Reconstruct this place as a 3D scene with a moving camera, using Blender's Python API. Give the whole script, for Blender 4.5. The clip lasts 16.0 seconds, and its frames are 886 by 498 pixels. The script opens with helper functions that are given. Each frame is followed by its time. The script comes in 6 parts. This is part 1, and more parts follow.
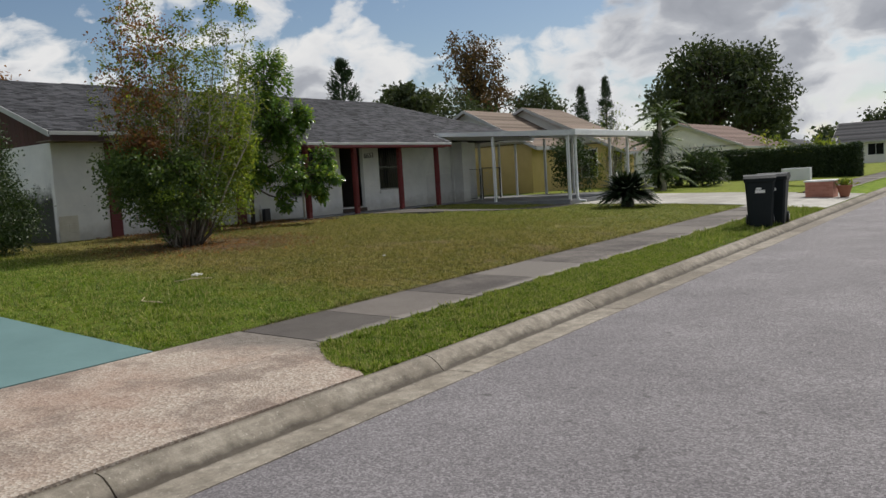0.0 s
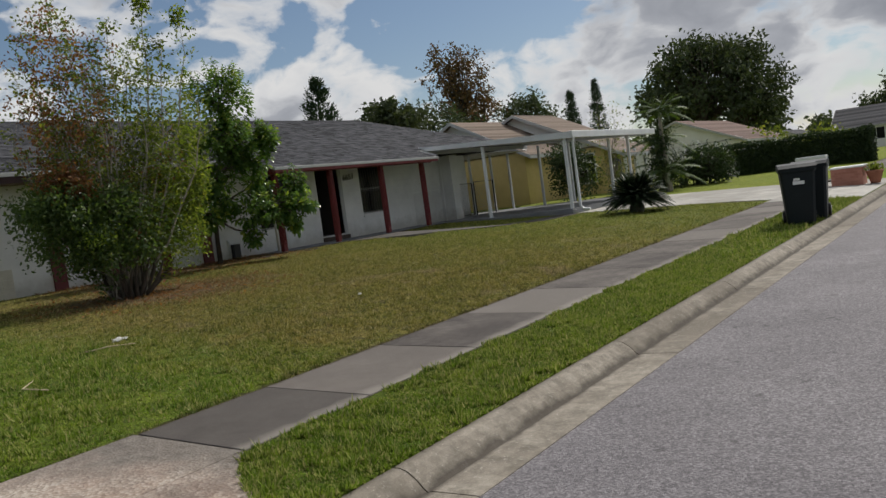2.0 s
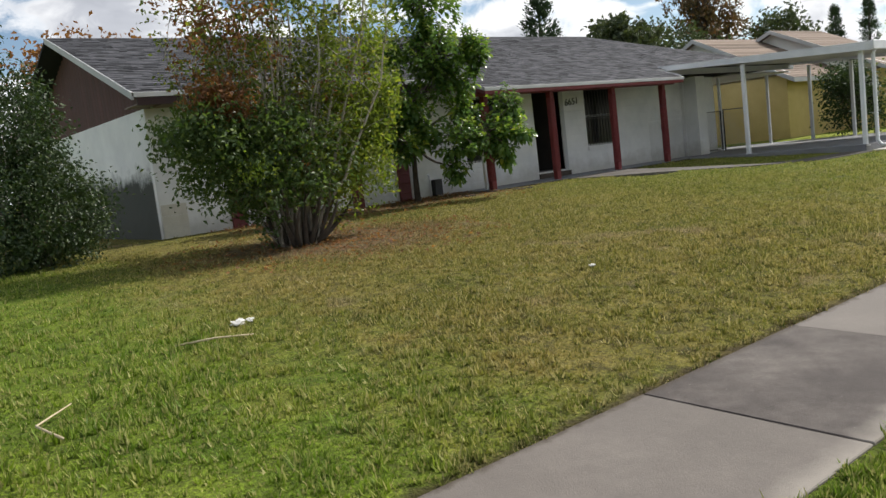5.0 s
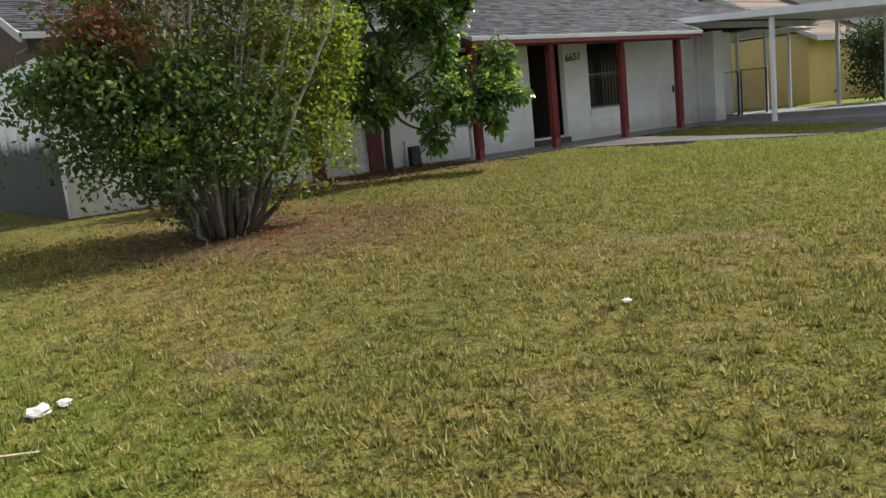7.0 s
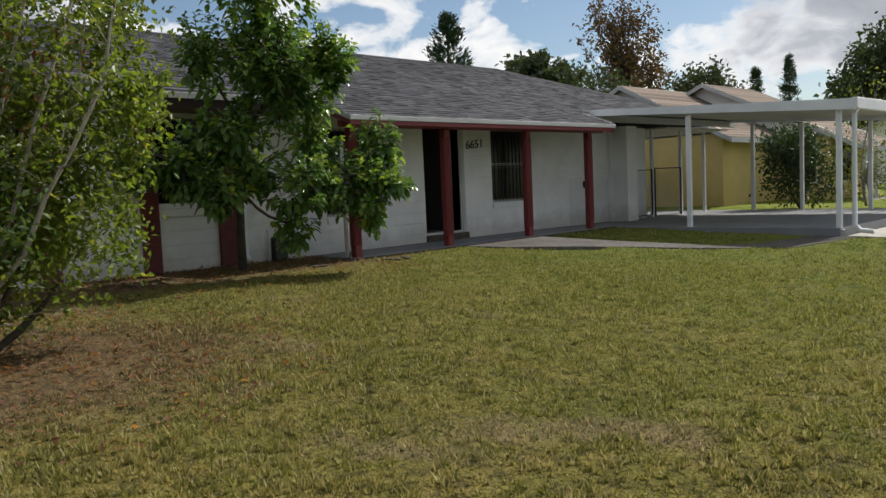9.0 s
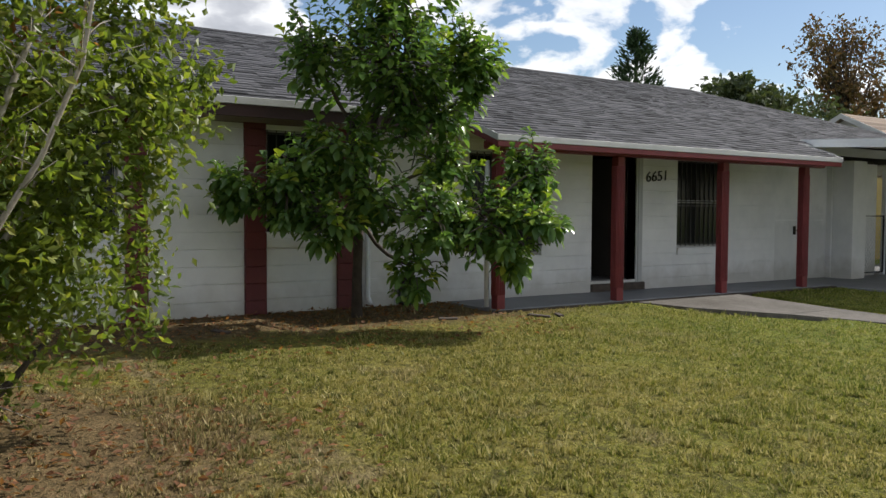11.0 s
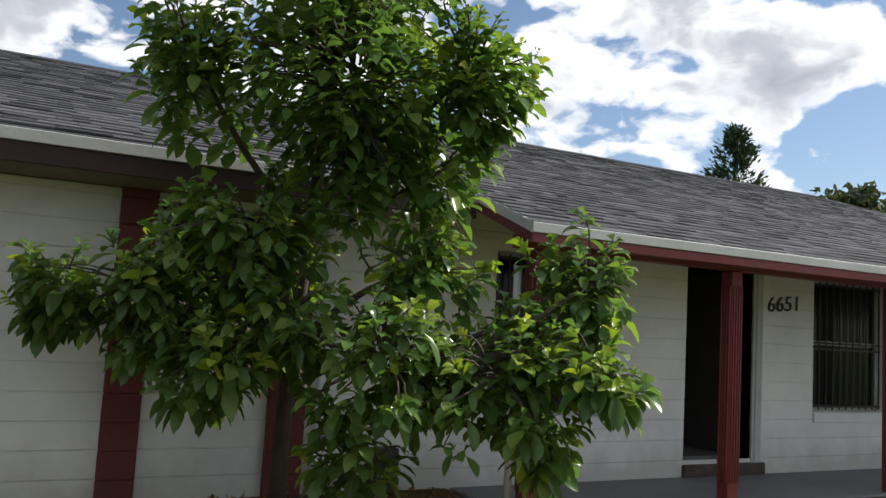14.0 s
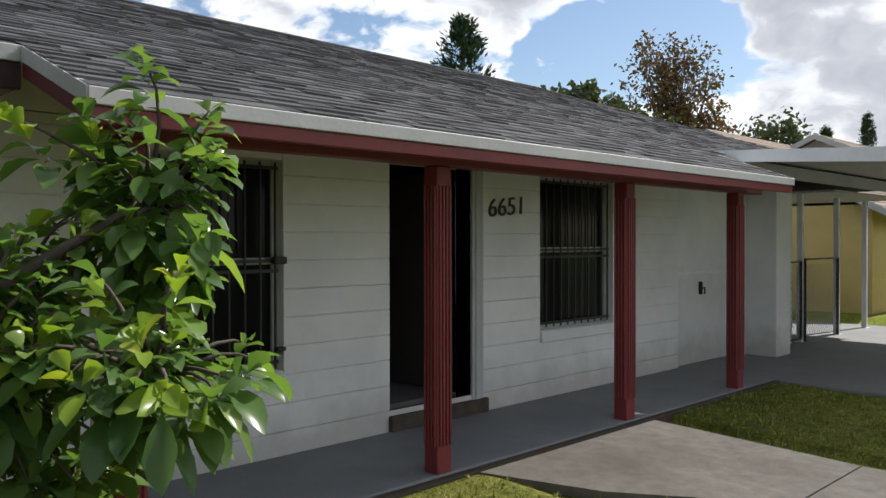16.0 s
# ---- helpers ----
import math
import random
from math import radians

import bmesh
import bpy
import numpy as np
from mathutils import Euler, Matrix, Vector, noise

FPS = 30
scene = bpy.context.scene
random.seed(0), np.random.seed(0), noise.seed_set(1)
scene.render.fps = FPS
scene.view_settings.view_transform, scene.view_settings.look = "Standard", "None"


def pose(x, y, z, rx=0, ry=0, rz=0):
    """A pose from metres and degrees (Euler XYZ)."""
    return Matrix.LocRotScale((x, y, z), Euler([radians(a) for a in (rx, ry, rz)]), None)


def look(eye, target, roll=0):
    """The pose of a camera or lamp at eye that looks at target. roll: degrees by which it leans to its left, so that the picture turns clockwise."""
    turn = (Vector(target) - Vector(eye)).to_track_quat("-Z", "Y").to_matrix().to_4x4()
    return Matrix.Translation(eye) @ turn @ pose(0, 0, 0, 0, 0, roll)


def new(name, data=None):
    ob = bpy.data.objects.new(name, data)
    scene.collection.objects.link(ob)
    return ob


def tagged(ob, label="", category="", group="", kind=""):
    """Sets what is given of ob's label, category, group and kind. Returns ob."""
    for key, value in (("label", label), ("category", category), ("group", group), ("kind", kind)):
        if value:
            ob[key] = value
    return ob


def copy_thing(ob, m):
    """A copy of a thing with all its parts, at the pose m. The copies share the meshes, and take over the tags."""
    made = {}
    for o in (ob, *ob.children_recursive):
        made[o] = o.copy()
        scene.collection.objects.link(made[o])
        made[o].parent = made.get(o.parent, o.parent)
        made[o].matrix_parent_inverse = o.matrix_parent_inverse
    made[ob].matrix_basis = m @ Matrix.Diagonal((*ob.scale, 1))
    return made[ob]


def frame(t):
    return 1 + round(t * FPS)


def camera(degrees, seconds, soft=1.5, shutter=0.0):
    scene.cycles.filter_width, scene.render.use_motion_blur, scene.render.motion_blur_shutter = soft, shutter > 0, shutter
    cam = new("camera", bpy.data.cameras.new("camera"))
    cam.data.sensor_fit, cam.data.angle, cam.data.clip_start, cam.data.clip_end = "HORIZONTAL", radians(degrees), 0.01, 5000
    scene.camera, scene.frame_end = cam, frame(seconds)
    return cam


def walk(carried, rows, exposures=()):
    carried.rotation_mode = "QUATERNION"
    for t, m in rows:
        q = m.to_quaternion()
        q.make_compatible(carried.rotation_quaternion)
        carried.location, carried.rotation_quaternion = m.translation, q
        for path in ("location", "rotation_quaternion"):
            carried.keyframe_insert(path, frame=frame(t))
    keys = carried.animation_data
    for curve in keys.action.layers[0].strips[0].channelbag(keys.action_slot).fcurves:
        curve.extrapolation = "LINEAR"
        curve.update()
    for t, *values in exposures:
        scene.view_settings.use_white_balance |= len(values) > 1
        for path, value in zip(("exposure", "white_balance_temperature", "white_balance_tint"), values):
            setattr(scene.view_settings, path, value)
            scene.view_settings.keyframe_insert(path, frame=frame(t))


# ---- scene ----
cam = camera(58.1, 16.0)
PATH = [
    (0, (0.811, 0.73, 1.537), (-0.367, 2.337, 1.361), -3.5),
    (0.5, (0.524, 1.198, 1.548), (-0.577, 2.859, 1.379), -4.1),
    (1, (0.204, 1.721, 1.546), (-0.924, 3.366, 1.406), -5.0),
    (1.5, (-0.158, 2.279, 1.508), (-1.291, 3.922, 1.374), -7.0),
    (2, (-0.486, 2.823, 1.484), (-1.66, 4.437, 1.353), -7.8),
    (2.5, (-0.886, 3.272, 1.457), (-2.166, 4.803, 1.327), -8.0),
    (3, (-1.302, 3.788, 1.414), (-2.694, 5.215, 1.257), -9.2),
    (3.5, (-1.819, 4.166, 1.409), (-3.298, 5.5, 1.235), -7.4),
    (4, (-2.233, 4.583, 1.387), (-3.73, 5.894, 1.191), -7.3),
    (4.2, (-2.373, 4.756, 1.432), (-3.881, 6.049, 1.202), -7.0),
    (6.3, (-4.311, 6.666, 1.467), (-5.948, 7.798, 1.274), -7.4),
    (6.5, (-4.491, 6.891, 1.463), (-6.135, 8.011, 1.249), -7.1),
    (7, (-4.99, 7.248, 1.524), (-6.527, 8.483, 1.191), -6.0),
    (7.5, (-5.239, 7.706, 1.613), (-6.739, 9.003, 1.351), -4.6),
    (8, (-5.587, 8.187, 1.632), (-6.994, 9.603, 1.507), -2.8),
    (8.5, (-5.868, 8.797, 1.649), (-7.242, 10.241, 1.483), -3.2),
    (9, (-6.207, 9.335, 1.686), (-7.617, 10.744, 1.525), -2.6),
    (9.5, (-6.503, 9.815, 1.75), (-7.979, 11.161, 1.653), -2.2),
    (10, (-6.832, 10.31, 1.777), (-8.415, 11.527, 1.668), -1.0),
    (10.2, (-6.993, 10.478, 1.788), (-8.619, 11.637, 1.672), 0.5),
    (12.3, (-9.238, 12.268, 1.846), (-11.007, 13.2, 1.822), -0.7),
    (12.5, (-9.463, 12.405, 1.86), (-11.247, 13.309, 1.891), 1.1),
    (13, (-9.944, 12.826, 1.927), (-11.723, 13.737, 1.989), 0.6),
    (13.5, (-10.323, 13.341, 1.989), (-12.109, 14.232, 2.118), 0.6),
    (14, (-10.753, 13.753, 2.018), (-12.536, 14.64, 2.205), 3.3),
    (14.5, (-11.164, 14.201, 2.021), (-12.918, 15.134, 2.245), 3.5),
    (15, (-11.528, 14.635, 2.036), (-13.256, 15.631, 2.188), 3.2),
    (15.5, (-11.877, 15.032, 2.099), (-13.415, 16.307, 2.186), 1.4),
    (15.6, (-11.916, 15.12, 2.11), (-13.423, 16.433, 2.179), 1.3),
    (16, (-12.154, 15.558, 2.14), (-13.582, 16.958, 2.12), -0.1),
]
walk(cam, [(t, look(eye, target, roll)) for t, eye, target, roll in PATH],
     [(0, -0.28), (1, -0.47), (2, -0.45), (2.5, -0.4), (3, -0.25), (4, 0.08), (6.3, 0.42), (7, 0.55), (7.5, 0.85), (8.2, 0.15), (9, 0.04), (10.2, 0.24), (12.3, 0.42), (13.5, 0.38), (14.5, 0.44), (15.5, 0.54), (16, 0.46)])

# ---- world, sun ----
SUN_AZ, SUN_EL = 8.0, 44.0          # degrees from +y towards +x, and above the horizon
world = bpy.data.worlds.new("sky")
scene.world = world
world.use_nodes = True


class Nodes:
    """A short way to write node trees."""

    def __init__(self, tree):
        self.t = tree

    def n(self, kind, ins=None, **props):
        node = self.t.nodes.new("ShaderNode" + kind)
        for k, v in props.items():
            if k == "operation":
                node.operation = v
            elif k == "blend":
                node.blend_type = v
            elif k == "dtype":
                node.data_type = v
            elif k == "sky":
                node.sky_type = v
            elif k == "dims":
                node.noise_dimensions = v
            elif k == "feature":
                node.feature = v
        for k, v in (ins or {}).items():
            self.put(node, k, v)
        return node

    def put(self, node, key, v):
        if isinstance(v, bpy.types.NodeSocket):
            self.t.links.new(v, node.inputs[key])
        else:
            node.inputs[key].default_value = v

    def math(self, op, a, b=0.0, c=0.0):
        return self.n("Math", {0: a, 1: b, 2: c}, operation=op).outputs[0]

    def noise(self, vec, scale, detail=4.0, rough=0.55):
        return self.n("TexNoise", {"Vector": vec, "Scale": scale, "Detail": detail, "Roughness": rough}).outputs["Fac"]

    def ramp(self, fac, stops):
        node = self.n("ValToRGB", {"Fac": fac})
        cr = node.color_ramp
        while len(cr.elements) < len(stops):
            cr.elements.new(0.5)
        for e, (p, c) in zip(cr.elements, stops):
            e.position = p
            e.color = (*c, 1) if isinstance(c, (tuple, list)) else (c, c, c, 1)
        return node.outputs["Color"]

    def mix(self, fac, a, b, blend="MIX"):
        node = self.n("Mix", dtype="RGBA", blend=blend)
        for k, v in ((0, fac), (6, a), (7, b)):
            if isinstance(v, (tuple, list)):
                v = (*v[:3], 1)
            self.put(node, k, v)
        return node.outputs[2]


def build_world():
    k = Nodes(world.node_tree)
    world.node_tree.nodes.clear()
    sky = k.n("TexSky", sky="NISHITA")
    sky.sun_disc = False
    sky.sun_elevation, sky.sun_rotation = radians(SUN_EL), radians(SUN_AZ)
    sky.air_density, sky.dust_density, sky.ozone_density = 1.0, 0.6, 2.0
    way = k.n("TexCoord").outputs["Generated"]
    sep = k.n("SeparateXYZ", {0: way})
    tall = k.n("CombineXYZ", {0: sep.outputs["X"], 1: sep.outputs["Y"], 2: k.math("MULTIPLY", sep.outputs["Z"], 1.75)}).outputs[0]
    warp = k.n("TexNoise", {"Vector": tall, "Scale": 7.0, "Detail": 3.0})
    bent = k.n("VectorMath", {0: tall, 1: k.n("VectorMath", {0: warp.outputs["Color"], 1: (0.10, 0.10, 0.10)}, operation="MULTIPLY").outputs[0]}, operation="ADD").outputs[0]
    puffs = k.n("TexVoronoi", {"Vector": bent, "Scale": 15.0, "Smoothness": 0.6}, feature="SMOOTH_F1").outputs["Distance"]
    knobs = k.n("TexVoronoi", {"Vector": bent, "Scale": 38.0, "Smoothness": 0.5}, feature="SMOOTH_F1").outputs["Distance"]
    billow = k.math("ADD", k.math("MULTIPLY", puffs, -0.13), k.math("MULTIPLY", knobs, -0.055))
    den = k.math("ADD", k.math("ADD", k.noise(bent, 3.7, 9.0, 0.58), billow), 0.080)
    lit = k.noise(k.n("VectorMath", {0: bent, 1: (0.004, 0.02, 0.060)}, operation="ADD").outputs[0], 3.7, 5.0, 0.55)
    mask = k.ramp(den, [(0.436, 0.0), (0.474, 0.7), (0.51, 1.0)])
    thick = k.ramp(den, [(0.475, 0.0), (0.62, 1.0)])
    shade = k.math("ADD", k.math("MULTIPLY", k.math("SUBTRACT", lit, den), 2.6), k.math("MULTIPLY", thick, 0.85))
    cloud = k.ramp(shade, [(0.0, (0.96, 0.96, 0.96)), (0.24, (0.86, 0.87, 0.89)), (0.55, (0.50, 0.52, 0.57)), (1.0, (0.36, 0.38, 0.43))])
    cloud = k.mix(1.0, cloud, (CLOUD, CLOUD, CLOUD), "MULTIPLY")
    blue = k.mix(1.0, sky.outputs[0], (SKY, SKY, SKY), "MULTIPLY")
    both = k.mix(mask, blue, cloud)
    bg = k.n("Background", {"Color": both, "Strength": 0.1})
    k.n("OutputWorld", {"Surface": bg.outputs[0]})


SKY, CLOUD = 0.9, 9.8
build_world()
sun = new("sun", bpy.data.lights.new("sun", "SUN"))
sun.data.energy, sun.data.angle, sun.data.color = 4.6, radians(0.55), (1.0, 0.95, 0.885)
az, el = radians(SUN_AZ), radians(SUN_EL)
to_sun = Vector((math.sin(az) * math.cos(el), math.cos(az) * math.cos(el), math.sin(el)))
sun.matrix_world = look(to_sun * 60, (0, 0, 0))


# ---- materials ----
def material(name, base, rough=0.7, metal=0.0, spec=0.5):
    """base(k, coords) gives the colour socket and an optional height socket for the relief."""
    m = bpy.data.materials.new(name)
    m.use_nodes = True
    k = Nodes(m.node_tree)
    m.node_tree.nodes.clear()
    b = k.n("BsdfPrincipled", {"Roughness": rough, "Metallic": metal, "Specular IOR Level": spec})
    where = k.n("NewGeometry").outputs["Position"]
    got = base(k, where)
    colour, height, depth = (got + (None, 0))[:3] if isinstance(got, tuple) and len(got) > 1 else (got, None, 0)
    k.put(b, "Base Color", colour if isinstance(colour, bpy.types.NodeSocket) else (*colour, 1))
    if height is not None:
        k.put(b, "Normal", k.n("Bump", {"Height": height, "Distance": depth, "Strength": 1.0}).outputs[0])
    k.n("OutputMaterial", {"Surface": b.outputs[0]})
    return m


def worn(dark, light, scale=3.0, fine=60.0, bump=0.003, by_object=0.0, stops=(0.3, 0.7)):
    """Two-scale mottling between two colours with a fine grain in the relief."""

    def base(k, p):
        big = k.noise(p, scale, 5.0, 0.6)
        small = k.noise(p, fine, 3.0, 0.6)
        f = k.math("ADD", k.math("MULTIPLY", big, 0.65), k.math("MULTIPLY", small, 0.35))
        c = k.ramp(f, [(stops[0], dark), (stops[1], light)])
        if by_object:
            r = k.n("ObjectInfo").outputs["Random"]
            c = k.mix(by_object, c, k.ramp(r, [(0.0, dark), (1.0, light)]))
        return c, small, bump

    return base


def leaf_mat(name, dark, light, tip=None, rough=0.42, trans=0.35, patch=None):
    """Leaves: each island its own green, light passes through them."""
    m = bpy.data.materials.new(name)
    m.use_nodes = True
    k = Nodes(m.node_tree)
    m.node_tree.nodes.clear()
    g = k.n("NewGeometry")
    stops = [(0.0, dark), (0.75, light)] + ([(1.0, tip)] if tip else [])
    c = k.ramp(g.outputs["Random Per Island"], stops)
    big = k.noise(g.outputs["Position"], 1.3, 2.0)
    c = k.mix(k.ramp(big, [(0.35, 0.0), (0.65, 0.55)]), c, light)
    if patch:
        f = k.ramp(k.noise(g.outputs["Position"], 0.9, 2.0), [(0.56, 0.0), (0.62, 1.0)])
        c = k.mix(k.math("MULTIPLY", f, 0.85), c, patch)
    b = k.n("BsdfPrincipled", {"Base Color": c, "Roughness": rough, "Specular IOR Level": 0.4})
    tr = k.n("BsdfTranslucent", {"Color": k.mix(1.0, c, (1.5, 1.55, 0.7), "MULTIPLY")})
    mixed = k.n("MixShader", {0: trans, 1: b.outputs[0], 2: tr.outputs[0]})
    k.n("OutputMaterial", {"Surface": mixed.outputs[0]})
    return m


def lawn_colour(k, p):
    big = k.noise(p, 0.42, 4.0, 0.6)
    mid = k.noise(p, 2.6, 4.0, 0.6)
    olive = k.ramp(k.math("ADD", k.math("MULTIPLY", big, 0.55), k.math("MULTIPLY", mid, 0.45)),
                   [(0.30, (0.140, 0.165, 0.022)), (0.46, (0.258, 0.243, 0.045)), (0.60, (0.350, 0.282, 0.075)), (0.72, (0.40, 0.30, 0.14))])
    tuft = k.noise(p, 9.0, 4.0, 0.7)
    olive = k.mix(k.ramp(tuft, [(0.38, 0.75), (0.52, 0.0)]), olive, (0.060, 0.052, 0.018))
    olive = k.mix(k.ramp(tuft, [(0.56, 0.0), (0.70, 0.4)]), olive, (0.42, 0.36, 0.14))
    dry = k.ramp(k.noise(p, 1.1, 3.0), [(0.60, 0.0), (0.70, 0.7)])
    olive = k.mix(dry, olive, (0.36, 0.27, 0.16))
    # lusher grass beside the painted drive and along the street
    s = k.n("SeparateXYZ", {0: p})
    edge = k.math("ADD", s.outputs["Y"], k.math("MULTIPLY", mid, 2.2))
    lush = k.n("MapRange", {0: edge, 1: 9.9, 2: 8.3, 3: 0.0, 4: 1.0}).outputs[0]
    kerb = k.n("MapRange", {0: k.math("ADD", s.outputs["X"], mid), 1: -4.9, 2: -4.3, 3: 0.0, 4: 1.0}).outputs[0]
    lush = k.math("MAXIMUM", lush, k.math("MULTIPLY", kerb, 0.92))
    far = k.n("MapRange", {0: s.outputs["Y"], 1: 13.0, 2: 21.0, 3: 0.0, 4: 0.55}).outputs[0]
    lush = k.math("MAXIMUM", lush, far)
    green = k.ramp(mid, [(0.3, (0.120, 0.225, 0.012)), (0.7, (0.27, 0.37, 0.032))])
    green = k.mix(k.ramp(tuft, [(0.36, 0.5), (0.50, 0.0)]), green, (0.045, 0.085, 0.010))
    c = k.mix(lush, olive, green)
    # bare soil along the edge of the pavement
    rim = k.math("ABSOLUTE", k.math("ADD", s.outputs["X"], 5.62))
    rim = k.n("MapRange", {0: k.math("ADD", rim, k.math("MULTIPLY", tuft, 0.16)), 1: 0.16, 2: 0.09, 3: 0.0, 4: 0.8}).outputs[0]
    c = k.mix(rim, c, (0.065, 0.042, 0.026))
    # bare, leaf-strewn earth below the shrub and along the house
    d1 = k.n("VectorMath", {0: p, 1: (-12.6, 11.2, 0.5)}, operation="DISTANCE").outputs["Value"]
    bare1 = k.n("MapRange", {0: k.math("ADD", d1, k.math("MULTIPLY", mid, 1.6)), 1: 2.9, 2: 2.0, 3: 0.0, 4: 1.0}).outputs[0]
    bare2 = k.n("MapRange", {0: k.math("ADD", s.outputs["X"], k.math("MULTIPLY", mid, 1.3)), 1: -14.6, 2: -15.2, 3: 0.0, 4: 1.0}).outputs[0]
    bare2 = k.math("MULTIPLY", bare2, k.n("MapRange", {0: s.outputs["Y"], 1: 18.7, 2: 17.9, 3: 0.0, 4: 1.0}).outputs[0])
    bare2 = k.math("MULTIPLY", bare2, k.n("MapRange", {0: s.outputs["Y"], 1: 11.0, 2: 12.2, 3: 0.0, 4: 1.0}).outputs[0])
    earth = k.ramp(k.noise(p, 9.0, 4.0), [(0.3, (0.115, 0.070, 0.042)), (0.7, (0.31, 0.195, 0.115))])
    return k.mix(k.math("MULTIPLY", k.math("MAXIMUM", bare1, bare2), 0.85), c, earth)


def soil_base(k, p):
    c = lawn_colour(k, p)
    fine = k.noise(p, 45.0, 4.0, 0.65)
    bare = k.n("MapRange", {0: k.n("SeparateXYZ", {0: p}).outputs["Y"], 1: 23.0, 2: 27.0, 3: 1.0, 4: 0.25}).outputs[0]
    c = k.mix(k.math("MULTIPLY", k.ramp(fine, [(0.38, 0.8), (0.66, 0.2)]), bare), c, (0.045, 0.040, 0.018))
    return c, fine, 0.03


def blade_material():
    m = bpy.data.materials.new("grass_blade")
    m.use_nodes = True
    k = Nodes(m.node_tree)
    m.node_tree.nodes.clear()
    g = k.n("NewGeometry")
    c = lawn_colour(k, g.outputs["Position"])
    r = g.outputs["Random Per Island"]
    c = k.mix(k.ramp(r, [(0.5, 0.0), (1.0, 0.8)]), c, (0.50, 0.43, 0.19))
    c = k.mix(k.ramp(r, [(0.0, 0.85), (0.5, 0.0)]), c, (0.060, 0.090, 0.014))
    b = k.n("BsdfPrincipled", {"Base Color": c, "Roughness": 0.55, "Specular IOR Level": 0.25})
    tr = k.n("BsdfTranslucent", {"Color": c})
    k.n("OutputMaterial", {"Surface": k.n("MixShader", {0: 0.45, 1: b.outputs[0], 2: tr.outputs[0]}).outputs[0]})
    return m


def asphalt_base(k, p):
    grit = k.noise(p, 95.0, 3.0, 0.75)
    cell = k.n("TexVoronoi", {"Vector": p, "Scale": 80.0}).outputs["Color"]
    big = k.noise(p, 0.7, 6.0, 0.65)
    f = k.math("ADD", k.math("MULTIPLY", grit, 0.5), k.math("ADD", k.math("MULTIPLY", big, 0.25), k.math("MULTIPLY", k.n("SeparateXYZ", {0: cell}).outputs["X"], 0.25)))
    c = k.ramp(f, [(0.25, (0.066, 0.060, 0.064)), (0.48, (0.160, 0.148, 0.154)), (0.74, (0.37, 0.35, 0.355))])
    spots = k.ramp(k.noise(p, 5.0, 2.0), [(0.69, 0.0), (0.73, 0.6)])
    c = k.mix(spots, c, (0.06, 0.055, 0.055))
    return c, grit, 0.006


def concrete_base(dark, light, stain, stain_scale=1.1):
    def base(k, p):
        grit = k.noise(p, 120.0, 3.0, 0.7)
        big = k.noise(p, stain_scale, 6.0, 0.65)
        mid = k.noise(p, 9.0, 4.0, 0.6)
        r = k.n("ObjectInfo").outputs["Random"]
        f = k.math("ADD", k.math("MULTIPLY", mid, 0.5), k.math("MULTIPLY", grit, 0.5))
        c = k.ramp(f, [(0.32, dark), (0.68, light)])
        c = k.mix(k.math("MULTIPLY", k.ramp(k.math("ADD", big, k.math("MULTIPLY", r, 0.25)), [(0.45, 0.0), (0.72, 1.0)]), 0.8), c, stain)
        return c, k.math("ADD", grit, mid), 0.003

    return base


def block_base(k, p):
    """White masonry paint, uneven and grey with dirt near the soil."""
    big = k.noise(p, 1.4, 5.0, 0.65)
    fine = k.noise(p, 70.0, 3.0, 0.6)
    c = k.ramp(big, [(0.3, (0.66, 0.665, 0.66)), (0.7, (0.80, 0.80, 0.785))])
    s = k.n("SeparateXYZ", {0: p})
    low = k.n("MapRange", {0: k.math("ADD", s.outputs["Z"], k.math("MULTIPLY", k.noise(p, 3.5, 4.0), 0.55)), 1: 1.30, 2: 0.95, 3: 0.0, 4: 0.6}).outputs[0]
    c = k.mix(low, c, (0.36, 0.34, 0.29))
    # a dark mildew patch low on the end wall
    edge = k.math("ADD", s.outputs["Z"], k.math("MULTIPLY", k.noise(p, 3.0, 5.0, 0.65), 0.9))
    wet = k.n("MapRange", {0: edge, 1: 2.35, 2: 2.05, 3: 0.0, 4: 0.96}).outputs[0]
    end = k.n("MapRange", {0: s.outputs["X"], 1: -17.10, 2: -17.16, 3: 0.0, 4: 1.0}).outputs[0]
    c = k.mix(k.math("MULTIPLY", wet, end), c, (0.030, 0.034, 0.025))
    return c, fine, 0.0025


def shingle_base(dark, light):
    def base(k, p):
        r = k.n("NewGeometry").outputs["Random Per Island"]
        o = k.n("ObjectInfo").outputs["Random"]
        grit = k.noise(p, 160.0, 3.0, 0.7)
        big = k.noise(p, 0.8, 4.0, 0.6)
        f = k.math("ADD", k.math("MULTIPLY", k.math("FRACT", k.math("ADD", r, o)), 0.6), k.math("ADD", k.math("MULTIPLY", grit, 0.28), k.math("MULTIPLY", big, 0.12)))
        return k.ramp(f, [(0.18, dark), (0.48, tuple((a + b) / 2 for a, b in zip(dark, light))), (0.85, light)]), grit, 0.003

    return base


SOIL = material("lawn_soil", soil_base, 0.95, spec=0.1)
BLADE = blade_material()
ASPHALT = material("asphalt", asphalt_base, 0.85, spec=0.35)


